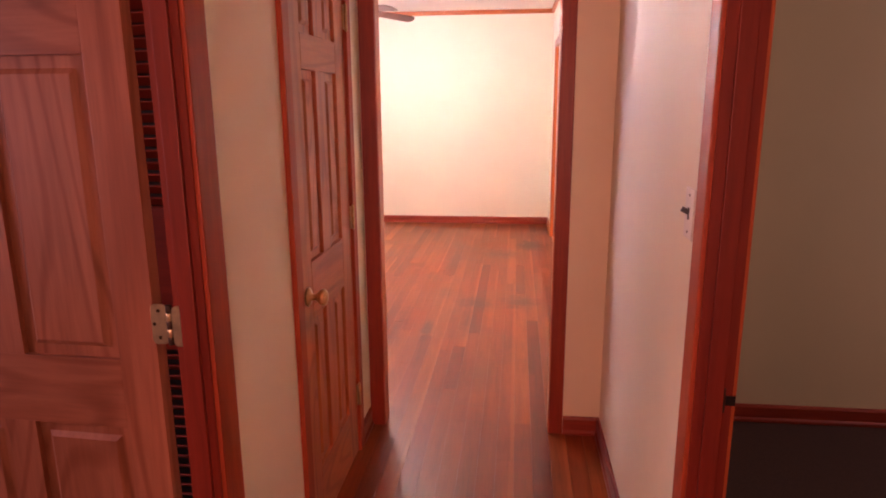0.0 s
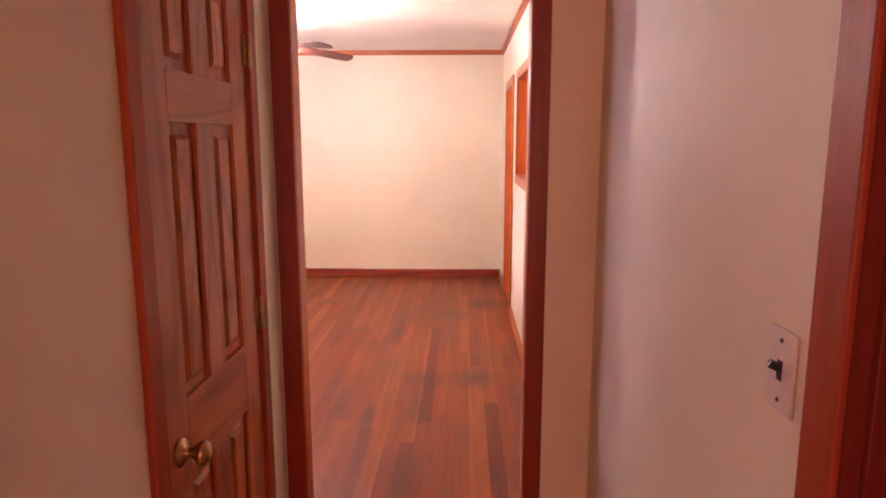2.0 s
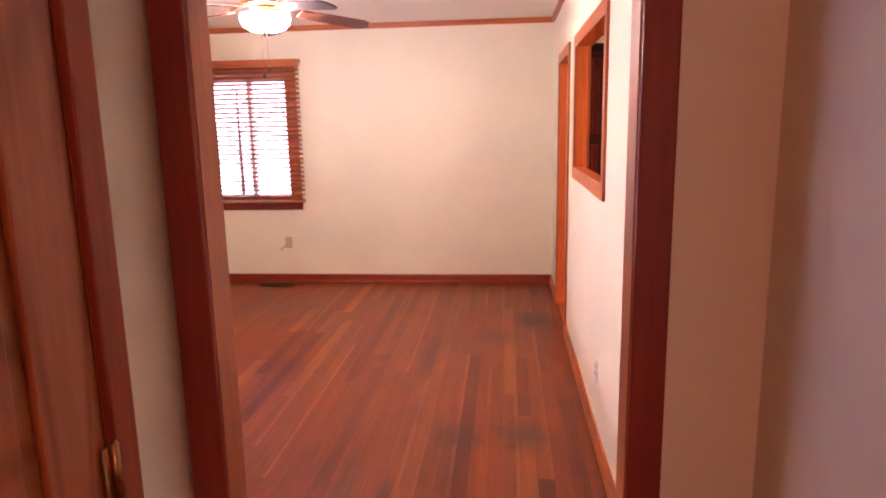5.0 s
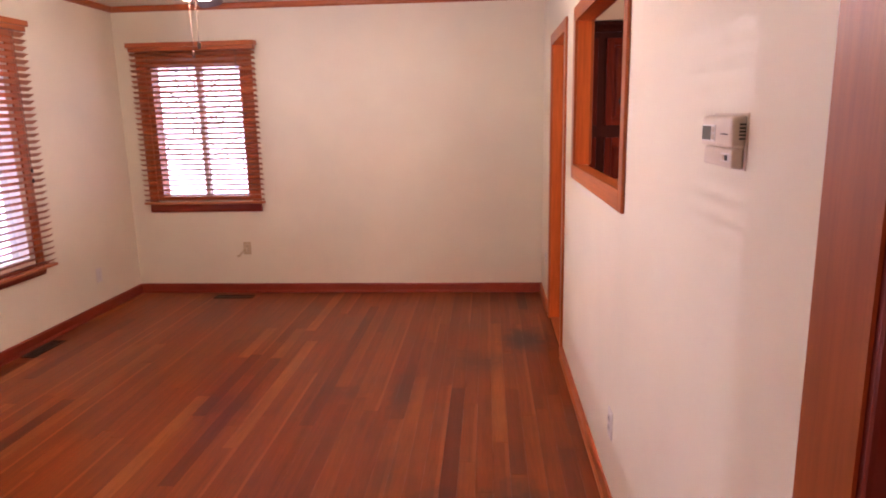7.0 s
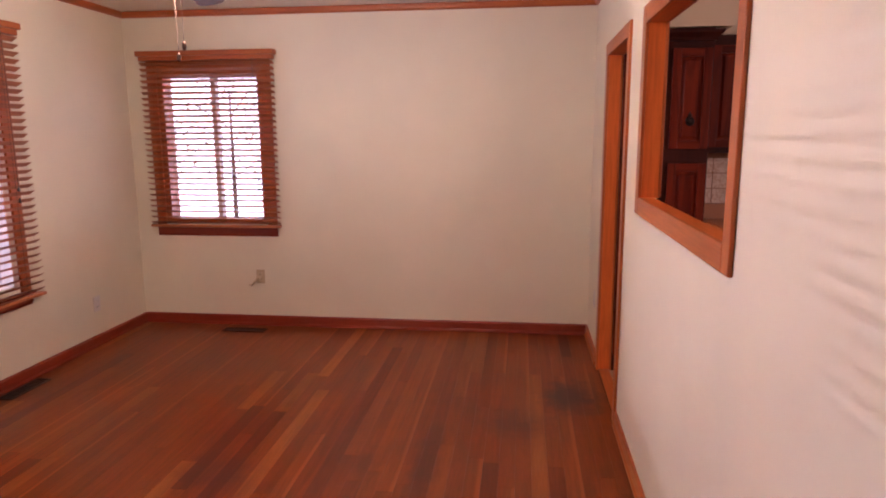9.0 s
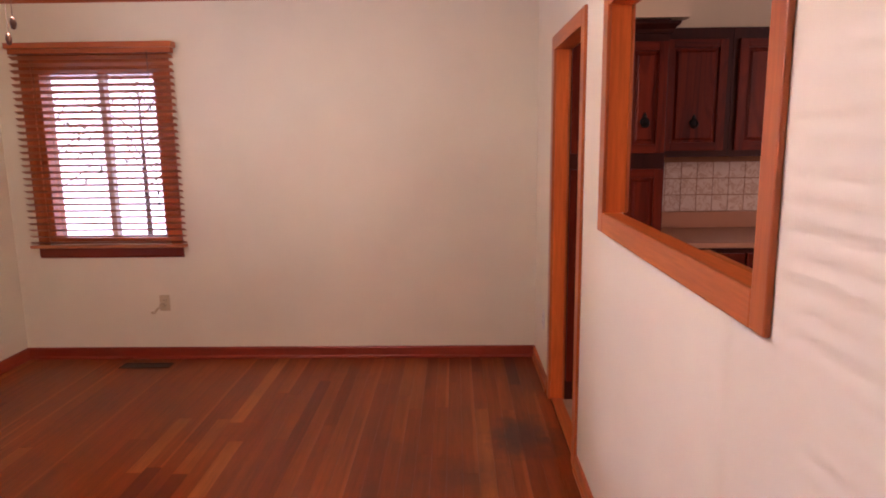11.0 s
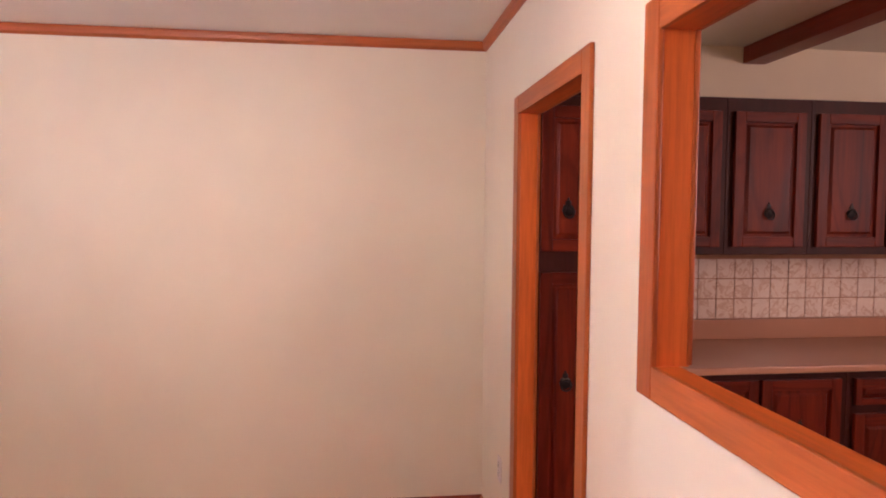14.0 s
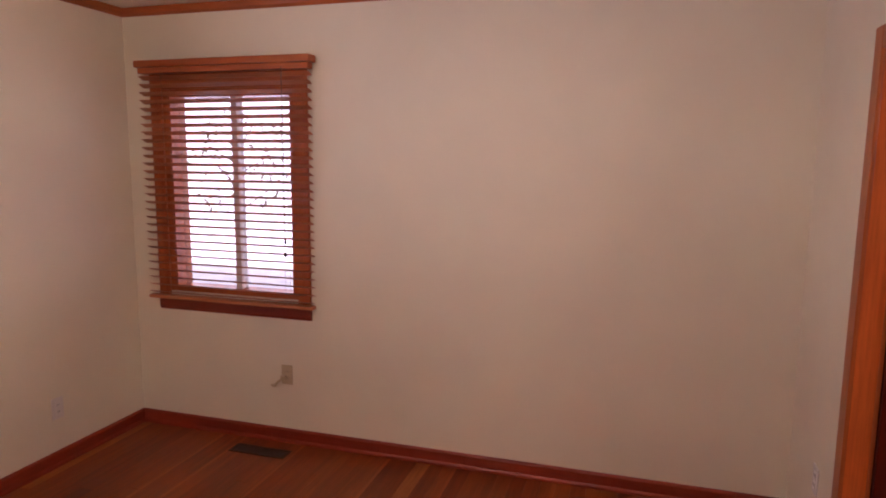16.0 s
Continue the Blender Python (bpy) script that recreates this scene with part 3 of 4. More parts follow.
def six_panel_door(name, m, width, label, mats, au, knob_u=None, hinge_u=None, height=2.02, stile=0.097, mull=0.078, lock=(0.785, 0.978)):
    """The front face lies at w = 0; u runs from 0 to width."""
    root = thing(name, m @ Vector((width / 2, 0, 0.008)), label, "door")
    root["kind"] = "structure"
    th = 0.035
    c = width / 2
    for a, b in ((0, stile), (width - stile, width)):
        part("stile", lbox(m, a, b, -th, 0, 0.008, height, 0.002), mats["z"], root)
    rails = ((0.008, 0.235), lock, (1.590, 1.700), (1.925, height))
    for a, b in rails:
        part("rail", lbox(m, stile, width - stile, -th, 0, a, b, 0.0015), mats[au], root)
    for (p, q), (r, s) in zip(rails, rails[1:]):
        part("mullion", lbox(m, c - mull / 2, c + mull / 2, -th, 0, q, r, 0.0015), mats["z"], root)
        for a, b in ((stile, c - mull / 2), (c + mull / 2, width - stile)):
            bm = bmesh.new()
            raised(bm, a, b, q, r, -0.013, -0.003, 0.026, m)
            bmesh.ops.create_cube(bm, size=1, matrix=m @ Matrix.Translation(((a + b) / 2, -0.022, (q + r) / 2)) @ Matrix.Diagonal((b - a, 0.014, r - q, 1)))
            part("panel", bm, mats["z"], root)
    if knob_u is not None:
        km = m @ Matrix.Translation((knob_u, 0, 0.876)) @ Matrix.Rotation(radians(-90), 4, "X")
        k = bmesh.new()
        lathe(k, [(0, 0.0), (0.031, 0.0), (0.032, 0.004), (0.026, 0.009), (0.012, 0.012), (0.0105, 0.028), (0.016, 0.034), (0.0255, 0.044), (0.0275, 0.053), (0.024, 0.061), (0.012, 0.066), (0, 0.067)], 28, km)
        part("knob", k, BRASS, root, "polished brass door knob", smooth=True)
    if hinge_u is not None:
        for z in (0.27, 1.038, 1.80):
            hinge(root, m, hinge_u, 0.010, z, BRASS)
    return root


six_panel_door("closet_door", frame_m((XH + 0.004, 2.312, 0), (0, 1, 0), (1, 0, 0)), 0.632, "closed narrow six-panel pine closet door with a brass knob", PINE, "y", 0.068, 0.636, stile=0.122, mull=0.105)
bed_m = frame_m((-0.634, 1.713, 0), (-0.9986, 0.052, 0), (-0.052, -0.9986, 0))
bed_door = six_panel_door("bedroom_door", bed_m, 0.76, "open six-panel pine bedroom door swung into the room", SHADEPINE, "x", lock=(0.752, 0.922))


def hinge_leaf(x0, x1, y0, y1, z):
    """A flat leaf with rounded corners."""
    bm = box(x0, x1, y0, y1, z - 0.046, z + 0.046)
    bmesh.ops.bevel(bm, geom=[e for e in bm.edges if abs(e.verts[0].co.y - e.verts[1].co.y) > 0.001], offset=0.011, segments=4, affect="EDGES", profile=0.5)
    return bm


for hz in (0.27, 1.016, 1.79):
    ho = part("hinge", hinge_leaf(-0.637, -0.600, 1.7065, 1.7095, hz), PALEBRASS, bed_door, "pale brass butt hinge with round corners")
    part("hinge_leaf", hinge_leaf(-0.582, -0.530, 1.6955, 1.6995, hz), PALEBRASS, ho)
    for k in range(5):
        hk = bmesh.new()
        lathe(hk, [(0, 0), (0.0062, 0), (0.0066, 0.001), (0.0066, 0.0165), (0.0062, 0.0175), (0, 0.0175)], 12, Matrix.Translation((-0.592, 1.7025, hz - 0.045 + k * 0.0183)))
        part("hinge_knuckle", hk, PALEBRASS if k % 2 else VENTM, ho, smooth=True)
    for sx, sy in ((-0.625, 1.7064), (-0.549, 1.6954)):
        for dz, dx in ((-0.031, 0.006), (0.0, -0.005), (0.031, 0.006)):
            hs = bmesh.new()
            lathe(hs, [(0, 0), (0.0042, 0), (0.0036, 0.0012), (0, 0.0012)], 10, Matrix.Translation((sx + dx, sy, hz + dz)) @ Matrix.Rotation(radians(90), 4, "X"))
            part("screw", hs, VENTM, ho)

# louvred door that leans in the bedroom behind the open door
lou = thing("louvred_door", (-0.93, 2.19, 0), "reddish wooden louvred closet door in the bedroom", "louvred door")
LX0, LX1, LY0, LY1 = -1.22, -0.615, 2.19, 2.22
part("stile", box(LX0, LX0 + 0.06, LY0, LY1, 0.012, 2.0, 0.003), BASE["z"], lou)
part("stile", box(LX1 - 0.05, LX1, LY0, LY1, 0.012, 2.0, 0.003), BASE["z"], lou)
for z0, z1 in ((0.012, 0.16), (0.755, 1.195), (1.9, 2.0)):
    part("rail", box(LX0 + 0.06, LX1 - 0.05, LY0, LY1, z0, z1, 0.003), BASE["x"], lou)
# Dark sheet added so the gaps between slats read as deep shade.
part("back_panel", box(LX0 + 0.06, LX1 - 0.05, LY1 + 0.012, LY1 + 0.018, 0.16, 1.9), DARKPL, lou, "dark sheet in place of the shade behind the slats")
slat_mesh = None
for z0, z1 in ((0.17, 0.755), (1.20, 1.90)):
    z = z0 + 0.012
    while z < z1 - 0.01:
        if slat_mesh is None:
            sb = box(-0.247, 0.247, -0.018, 0.018, -0.003, 0.003)
            bmesh.ops.transform(sb, matrix=Matrix.Rotation(radians(-38), 4, "X"), verts=sb.verts)
            slat = ob_of("slat", sb, BASE["x"])
            slat_mesh = slat.data
        else:
            slat = new("slat", slat_mesh)
        slat.parent, slat.location = lou, ((LX0 + LX1) / 2 + 0.935, 0.015, z)
        z += 0.034

strike = thing("strike_plate", (0.60, 1.774, 0.86), "dark metal latch strike plate set in the door jamb", "strike plate")
sb = box(0.585, 0.612, 1.7732, 1.7758, 0.832, 0.888)
part("plate", sb, VENTM, strike)
part("lip", box(0.612, 0.632, 1.770, 1.7732, 0.850, 0.872, 0.001), IRON, strike)


# ---- switch, outlets, thermostat, vents ----
def wall_plate(name, m, u, z, label, kind, material=PLASTIC):
    root = thing(name, m @ Vector((u, 0, z - 0.058)), label, "switch" if kind == "switch" else "outlet")
    part("cover_plate", lbox(m, u - 0.036, u + 0.036, 0, 0.006, z - 0.058, z + 0.058, 0.003), material, root)
    if kind == "switch":
        part("toggle_slot", lbox(m, u - 0.006, u + 0.006, 0.006, 0.0075, z - 0.014, z + 0.014), DARKPL, root)
        tb = lbox(Matrix(), -0.004, 0.004, 0, 0.019, -0.006, 0.006, 0.001)
        bmesh.ops.transform(tb, matrix=m @ Matrix.Translation((u, 0.005, z + 0.002)) @ Matrix.Rotation(radians(28), 4, "X"), verts=tb.verts)
        part("toggle", tb, DARKPL, root, "black toggle lever")
        for dz in (-0.042, 0.042):
            s = bmesh.new()
            lathe(s, [(0, 0.006), (0.0035, 0.006), (0.003, 0.0075), (0, 0.0075)], 10, m @ Matrix.Translation((u, 0, z + dz)) @ Matrix.Rotation(radians(-90), 4, "X"))
            part("screw", s, VENTM, root)
    else:
        for dz in (-0.02, 0.02):
            rec = part("receptacle", lbox(m, u - 0.016, u + 0.016, 0.006, 0.0085, z + dz - 0.014, z + dz + 0.014, 0.004), material, root)
            for du in (-0.006, 0.006):
                part("slot", lbox(m, u + du - 0.0012, u + du + 0.0012, 0.0085, 0.0092, z + dz - 0.004, z + dz + 0.005), DARKPL, rec)
    return root


M_NORTH = frame_m((0, YF, 0), (1, 0, 0), (0, -1, 0))
M_WEST = frame_m((XL, 0, 0), (0, 1, 0), (1, 0, 0))
wall_plate("light_switch", M_EAST, 1.931, 1.240, "ivory switch plate with a black toggle on the hall wall", "switch", WHITEPL)
wall_plate("wall_outlet", M_EAST, 5.17, 0.358, "white outlet plate low on the wall", "outlet", WHITEPL)
wall_plate("wall_outlet", M_EAST, 7.965, 0.405, "white outlet plate low on the wall", "outlet", WHITEPL)
wall_plate("wall_outlet", M_WEST, 7.79, 0.318, "white outlet plate low on the wall", "outlet", WHITEPL)
o = wall_plate("phone_jack", M_NORTH, -2.093, 0.412, "ivory wall jack with a short stub of cord", "outlet")
pc = box(-2.122, -2.090, YF - 0.034, YF - 0.0095, 0.384, 0.412, 0.004)
part("plug", pc, PLASTIC, o, "yellowed plug")
cb = bmesh.new()
pts = [Vector((-2.118, YF - 0.03, 0.388)), Vector((-2.140, YF - 0.035, 0.372)), Vector((-2.158, YF - 0.030, 0.348)), Vector((-2.176, YF - 0.022, 0.340)), Vector((-2.186, YF - 0.02, 0.349))]
for a, b in zip(pts, pts[1:]):
    rod(cb, a, b, 0.0075, 8)
part("cord_stub", cb, PLASTIC, o)

th = thing("thermostat", (XR, 4.104, 1.439), "beige plastic wall thermostat with a small grey display", "thermostat")
TY, TD = 4.017, 0.030


def cover(u0, u1, d, z0, z1, bev):
    """A rounded shell on the wall, u from the near end of the case, d deep, a little narrower at its face."""
    bm = box(XR - d, XR - 0.003, TY + u0, TY + u1, z0, z1)
    for v in bm.verts:
        if v.co.x < XR - d / 2:
            v.co.y += 0.004 if v.co.y < TY + (u0 + u1) / 2 else -0.003
            v.co.z += 0.002 if v.co.z < (z0 + z1) / 2 else -0.004
    bmesh.ops.bevel(bm, geom=list(bm.edges), offset=bev, segments=3, affect="EDGES", profile=0.6)
    return bm


part("body", cover(0.0, 0.173, TD, 1.478, 1.541, 0.008), BEIGEPL, th, smooth=True)
part("lower_cover", cover(0.005, 0.166, TD - 0.005, 1.440, 1.480, 0.005), BEIGEPL, th, smooth=True)
part("back_plate", box(XR - 0.0035, XR, TY - 0.002, TY + 0.175, 1.438, 1.543, 0.0015), BEIGEPL, th)
XF = XR - TD
part("display_frame", box(XF - 0.002, XF + 0.001, TY + 0.086, TY + 0.160, 1.4885, 1.5215, 0.001), WHITEPL, th)
part("display", box(XF - 0.003, XF - 0.0015, TY + 0.107, TY + 0.156, 1.4915, 1.5185), LCD, th, "grey liquid crystal display")
for z in (1.4980, 1.5120):
    part("button", box(XF - 0.004, XF - 0.0015, TY + 0.089, TY + 0.102, z - 0.005, z + 0.005, 0.001), BEIGEPL, th)
part("name_bar", box(XF - 0.0008, XF + 0.001, TY + 0.020, TY + 0.056, 1.5035, 1.5060), VENTM, th, "unreadable grey lettering strip")
XG = XF + 0.005
part("slider_frame", box(XG - 0.001, XG + 0.001, TY + 0.018, TY + 0.062, 1.4530, 1.4690, 0.0004), WHITEPL, th)
part("slider", box(XG - 0.004, XG - 0.0008, TY + 0.026, TY + 0.034, 1.4555, 1.4655, 0.001), LCD, th)
part("slider", box(XG - 0.003, XG - 0.0008, TY + 0.044, TY + 0.056, 1.4555, 1.4655, 0.001), BEIGEPL, th)
for k in range(5):
    part("vent_slot", box(XR - 0.016, XR - 0.005, TY - 0.0006, TY + 0.001, 1.4950 + k * 0.0065, 1.4985 + k * 0.0065), DARKPL, th)


def floor_vent(x0, x1, y0, y1, along):
    root = thing("floor_vent", ((x0 + x1) / 2, (y0 + y1) / 2, 0), "brown metal floor register set in the boards", "floor vent")
    part("frame", box(x0, x1, y0, y0 + 0.014, 0.001, 0.006, 0.001), VENTM, root)
    part("frame", box(x0, x1, y1 - 0.014, y1, 0.001, 0.006, 0.001), VENTM, root)
    part("frame", box(x0, x0 + 0.014, y0 + 0.014, y1 - 0.014, 0.001, 0.006, 0.001), VENTM, root)
    part("frame", box(x1 - 0.014, x1, y0 + 0.014, y1 - 0.014, 0.001, 0.006, 0.001), VENTM, root)
    part("backing", box(x0 + 0.01, x1 - 0.01, y0 + 0.01, y1 - 0.01, 0.0005, 0.002), DARKPL, root)
    n = 16
    for i in range(1, n):
        if along == "x":
            x = x0 + (x1 - x0) * i / n
            part("slat", box(x - 0.003, x + 0.003, y0 + 0.014, y1 - 0.014, 0.002, 0.005), VENTM, root)
        else:
            y = y0 + (y1 - y0) * i / n
            part("slat", box(x0 + 0.014, x1 - 0.014, y - 0.003, y + 0.003, 0.002, 0.005), VENTM, root)


floor_vent(-2.36, -2.01, 8.205, 8.305, "x")
floor_vent(-3.085, -2.985, 6.745, 7.085, "y")


# ---- windows and blinds ----
def window(name, m, u0, u1, z0, z1, parted, label, au, sash=TRIM):
    """m: u along the wall, w into the room; the opening goes 0.16 m out."""
    root = thing(name, m @ Vector(((u0 + u1) / 2, 0, z0)), label, "window")
    root["kind"] = "structure"
    f = 0.055
    for a, b in ((u0, u0 + f), (u1 - f, u1)):
        part("window_frame", lbox(m, a, b, -0.14, -0.004, z0, z1, 0.003), sash["z"], root)
    part("window_frame", lbox(m, u0 + f, u1 - f, -0.14, -0.004, z1 - f, z1, 0.003), sash[au], root)
    part("window_frame", lbox(m, u0 + f, u1 - f, -0.14, -0.004, z0, z0 + f * 0.5, 0.003), sash[au], root)
    for p in parted:
        part("meeting_stile", lbox(m, p - 0.019, p + 0.019, -0.12, -0.05, z0 + f * 0.5, z1 - f, 0.003), WHITEPL, root, "white sash stile")
    edges = [u0 + f, *parted, u1 - f]
    for a, b in zip(edges, edges[1:]):
        g = part("pane", lbox(m, a, b, -0.088, -0.084, z0 + f * 0.5, z1 - f), GLASS, root)
        g.visible_shadow = False
    c = 0.075
    for a, b in ((u0 - c + 0.01, u0 + 0.012), (u1 - 0.012, u1 + c - 0.01)):
        part("side_casing", lbox(m, a, b, 0, 0.016, z0 - 0.02, z1 + c, 0.004), TRIM["z"], root)
    part("head_casing", lbox(m, u0 + 0.012, u1 - 0.012, 0, 0.016, z1 - 0.012, z1 + c, 0.004), TRIM[au], root)
    part("window_sill", lbox(m, u0 - c + 0.0, u1 + c - 0.0, 0, 0.040, z0 - 0.042, z0 - 0.02, 0.005), BASE[au], root)
    part("apron", sweep([(0, 0), (0.010, 0), (0.018, 0.02), (0.018, 0.07), (0, 0.07)], m @ Vector((u0 - c + 0.01, 0, z0 - 0.113)), m @ Vector((u1 + c - 0.01, 0, z0 - 0.113)), (m @ Vector((0, 1, 0))) - (m @ Vector((0, 0, 0)))), BASE[au], root)
    return root


def blind(name, m, u0, u1, z0, z1, label, au, pitch=0.0445, tilt=23.0):
    """Slats hang from z1 down to z0, room side edge higher."""
    root = thing(name, m @ Vector(((u0 + u1) / 2, 0.05, z0)), label, "window blind")
    mat = SLAT[au]
    part("valance", lbox(m, u0 - 0.014, u1 + 0.014, 0.018, 0.098, z1 + 0.022, z1 + 0.060, 0.004), TRIM[au], root, "lighter wooden valance board")
    part("headrail", lbox(m, u0, u1, 0.030, 0.082, z1 - 0.012, z1 + 0.0215, 0.003), TRIM[au], root)
    o = ORG[root]
    master = None
    n = int((z1 - z0 - 0.04) / pitch)
    for i in range(n + 1):
        z = z1 - 0.035 - i * pitch
        c = m @ Vector(((u0 + u1) / 2, 0.058, z))
        if master is None:
            sb = bmesh.new()
            L = u1 - u0
            prof = [(-0.025, 0.0), (-0.012, 0.0018), (0.0, 0.0024), (0.012, 0.0018), (0.025, 0.0), (0.012, -0.0010), (0.0, -0.0004), (-0.012, -0.0010)]
            ca, sa = math.cos(radians(tilt)), math.sin(radians(tilt))
            rings = []
            for s in (-L / 2, L / 2):
                rings.append([sb.verts.new(m.to_3x3() @ Vector((s, w * ca - h * sa, w * sa + h * ca))) for w, h in prof])
            for k in range(8):
                sb.faces.new((rings[0][k], rings[0][(k + 1) % 8], rings[1][(k + 1) % 8], rings[1][k]))
            sb.faces.new(rings[0][::-1])
            sb.faces.new(rings[1])
            s_ob = ob_of("slat", sb, mat)
            master = s_ob.data
        else:
            s_ob = new("slat", master)
        s_ob.parent, s_ob.location = root, c - o
    part("bottom_rail", lbox(m, u0, u1, 0.034, 0.084, z0 - 0.012, z0 + 0.008, 0.004), mat, root)
    for u in (u0 + 0.16, u1 - 0.16) if u1 - u0 < 1.3 else (u0 + 0.16, (u0 + u1) / 2, u1 - 0.16):
        for w in (0.033, 0.084):
            cb = bmesh.new()
            rod(cb, m @ Vector((u, w, z0)), m @ Vector((u, w, z1)), 0.0011, 6)
            part("ladder_cord", cb, CORD, root)
    wb = bmesh.new()
    rod(wb, m @ Vector((u1 - 0.15, 0.094, z1)), m @ Vector((u1 - 0.15, 0.094, z1 - 0.93)), 0.0018, 6)
    cord = part("pull_cord", wb, CORD, root)
    for dz in (0.93, 1.0):
        tb = bmesh.new()
        lathe(tb, [(0, 0.03), (0.004, 0.028), (0.009, 0.004), (0.008, 0), (0, 0)], 10, m @ Matrix.Translation((u1 - 0.15, 0.094, z1 - dz - 0.02)))
        part("tassel", tb, DARKPL, cord, smooth=True)
    return root


window("window_1", M_NORTH, -2.88, -1.99, 0.86, 2.06, [-2.43], "wooden sliding window with two panes", "x")
blind("wooden_blind", M_NORTH, -2.966, -1.880, 0.838, 2.143, "lowered reddish wooden slat blind with open slats", "x")
window("window_2", M_WEST, 4.50, 7.09, 0.60, 2.12, [5.80], "wide window with pale sash frames and wooden casing", "y", {a: WHITEPL for a in "xyz"})
blind("wooden_blind", M_WEST, 4.40, 7.200, 0.555, 2.175, "wide lowered reddish wooden slat blind with open slats", "y", tilt=31.0)

# ---- ceiling fan ----
FX, FY = -1.262, 5.86
fan = thing("ceiling_fan", (FX, FY, ZC), "ceiling fan with five dark wood blades and a lit glass bowl", "ceiling fan")
FM = Matrix.Translation((FX, FY, 0))


def turned(name, profile, material, label="", n=32):
    bm = bmesh.new()
    lathe(bm, profile, n, FM)
    return part(name, bm, material, fan, label, True)


turned("canopy", [(0, 2.514), (0.070, 2.514), (0.072, 2.50), (0.058, 2.468), (0.022, 2.452), (0, 2.452)], BRONZE)
turned("downrod", [(0, 2.46), (0.012, 2.46), (0.012, 2.38), (0, 2.38)], BRONZE)
turned("motor_housing", [(0, 2.403), (0.045, 2.398), (0.110, 2.380), (0.142, 2.350), (0.148, 2.323), (0.140, 2.300), (0.118, 2.284), (0, 2.284)], BRONZE, "dark bronze motor housing")
turned("trim_ring", [(0, 2.285), (0.108, 2.285), (0.112, 2.278), (0.104, 2.266), (0.108, 2.254), (0.100, 2.242), (0.075, 2.234), (0, 2.234)], COPPER, "polished copper ring")
turned("light_fitter", [(0, 2.235), (0.070, 2.235), (0.080, 2.218), (0.090, 2.206), (0.092, 2.1935), (0, 2.1935)], COPPER)
bowl = turned("glass_bowl", [(0, 2.193), (0.136, 2.193), (0.141, 2.178), (0.137, 2.153), (0.118, 2.124), (0.084, 2.106), (0.045, 2.099), (0, 2.098)], GLOBE, "lit white frosted glass bowl")
for ang in (20, 140, 260):
    bb = bmesh.new()
    lathe(bb, [(0, -0.016), (0.012, -0.012), (0.017, 0.0), (0.013, 0.011), (0.006, 0.016), (0, 0.017)], 12, FM @ Matrix.Rotation(radians(ang), 4, "Z") @ Matrix.Translation((0.112, 0, 2.206)))
    part("bulb", bb, BULB, fan, "lit bulb in the open top of the bowl", True)
turned("finial", [(0, 2.100), (0.022, 2.099), (0.020, 2.091), (0.008, 2.086), (0.010, 2.078), (0.004, 2.068), (0, 2.066)], BRONZE, n=16)
for ang in range(5):
    a = radians(33.5 + 72 * ang)
    bm_ = FM @ Matrix.Rotation(a, 4, "Z")
    iron = bmesh.new()
    bmesh.ops.create_cube(iron, size=1, matrix=bm_ @ Matrix.Translation((0.150, 0, 2.248)) @ Matrix.Rotation(radians(22), 4, "Y") @ Matrix.Diagonal((0.12, 0.022, 0.008, 1)))
    bmesh.ops.create_cube(iron, size=1, matrix=bm_ @ Matrix.Translation((0.235, 0, 2.216)) @ Matrix.Rotation(radians(4), 4, "Y") @ Matrix.Rotation(radians(-12), 4, "X") @ Matrix.Diagonal((0.075, 0.075, 0.005, 1)))
    ir = part("blade_iron", iron, COPPER, fan, "copper blade bracket")
    bl = bmesh.new()
    outline = [(0.20, -0.046), (0.34, -0.058), (0.50, -0.064), (0.585, -0.064), (0.616, -0.050), (0.628, -0.02), (0.628, 0.02), (0.616, 0.050), (0.585, 0.064), (0.50, 0.064), (0.34, 0.058), (0.20, 0.046)]
    tm = Matrix.Translation((FX, FY, 0)) @ Matrix.Rotation(a, 4, "Z") @ Matrix.Translation((0, 0, 2.230)) @ Matrix.Rotation(radians(6.0), 4, "Y") @ Matrix.Rotation(radians(-12), 4, "X")
    top = [bl.verts.new(tm @ Vector((x, y, 0.004))) for x, y in outline]
    bot = [bl.verts.new(tm @ Vector((x, y, -0.003))) for x, y in outline]
    bl.faces.new(top)
    bl.faces.new(bot[::-1])
    for i in range(12):
        bl.faces.new((top[i], bot[i], bot[(i + 1) % 12], top[(i + 1) % 12]))
    part("blade", bl, BLADE, fan)
for dx, dy, zl in ((0.028, -0.065, 1.905), (-0.022, -0.016, 1.87)):
    cb = bmesh.new()
    rod(cb, (FX + dx, FY + dy, zl), (FX + dx, FY + dy, 2.198 if dy < -0.05 else 2.098), 0.0012, 6)
    ch = part("pull_chain", cb, CORD, fan)
    tb = bmesh.new()
    lathe(tb, [(0, 0.0), (0.006, -0.004), (0.009, -0.018), (0.006, -0.032), (0, -0.036)], 12, Matrix.Translation((FX + dx, FY + dy, zl)))
    part("chain_fob", tb, BRONZE, ch, smooth=True)


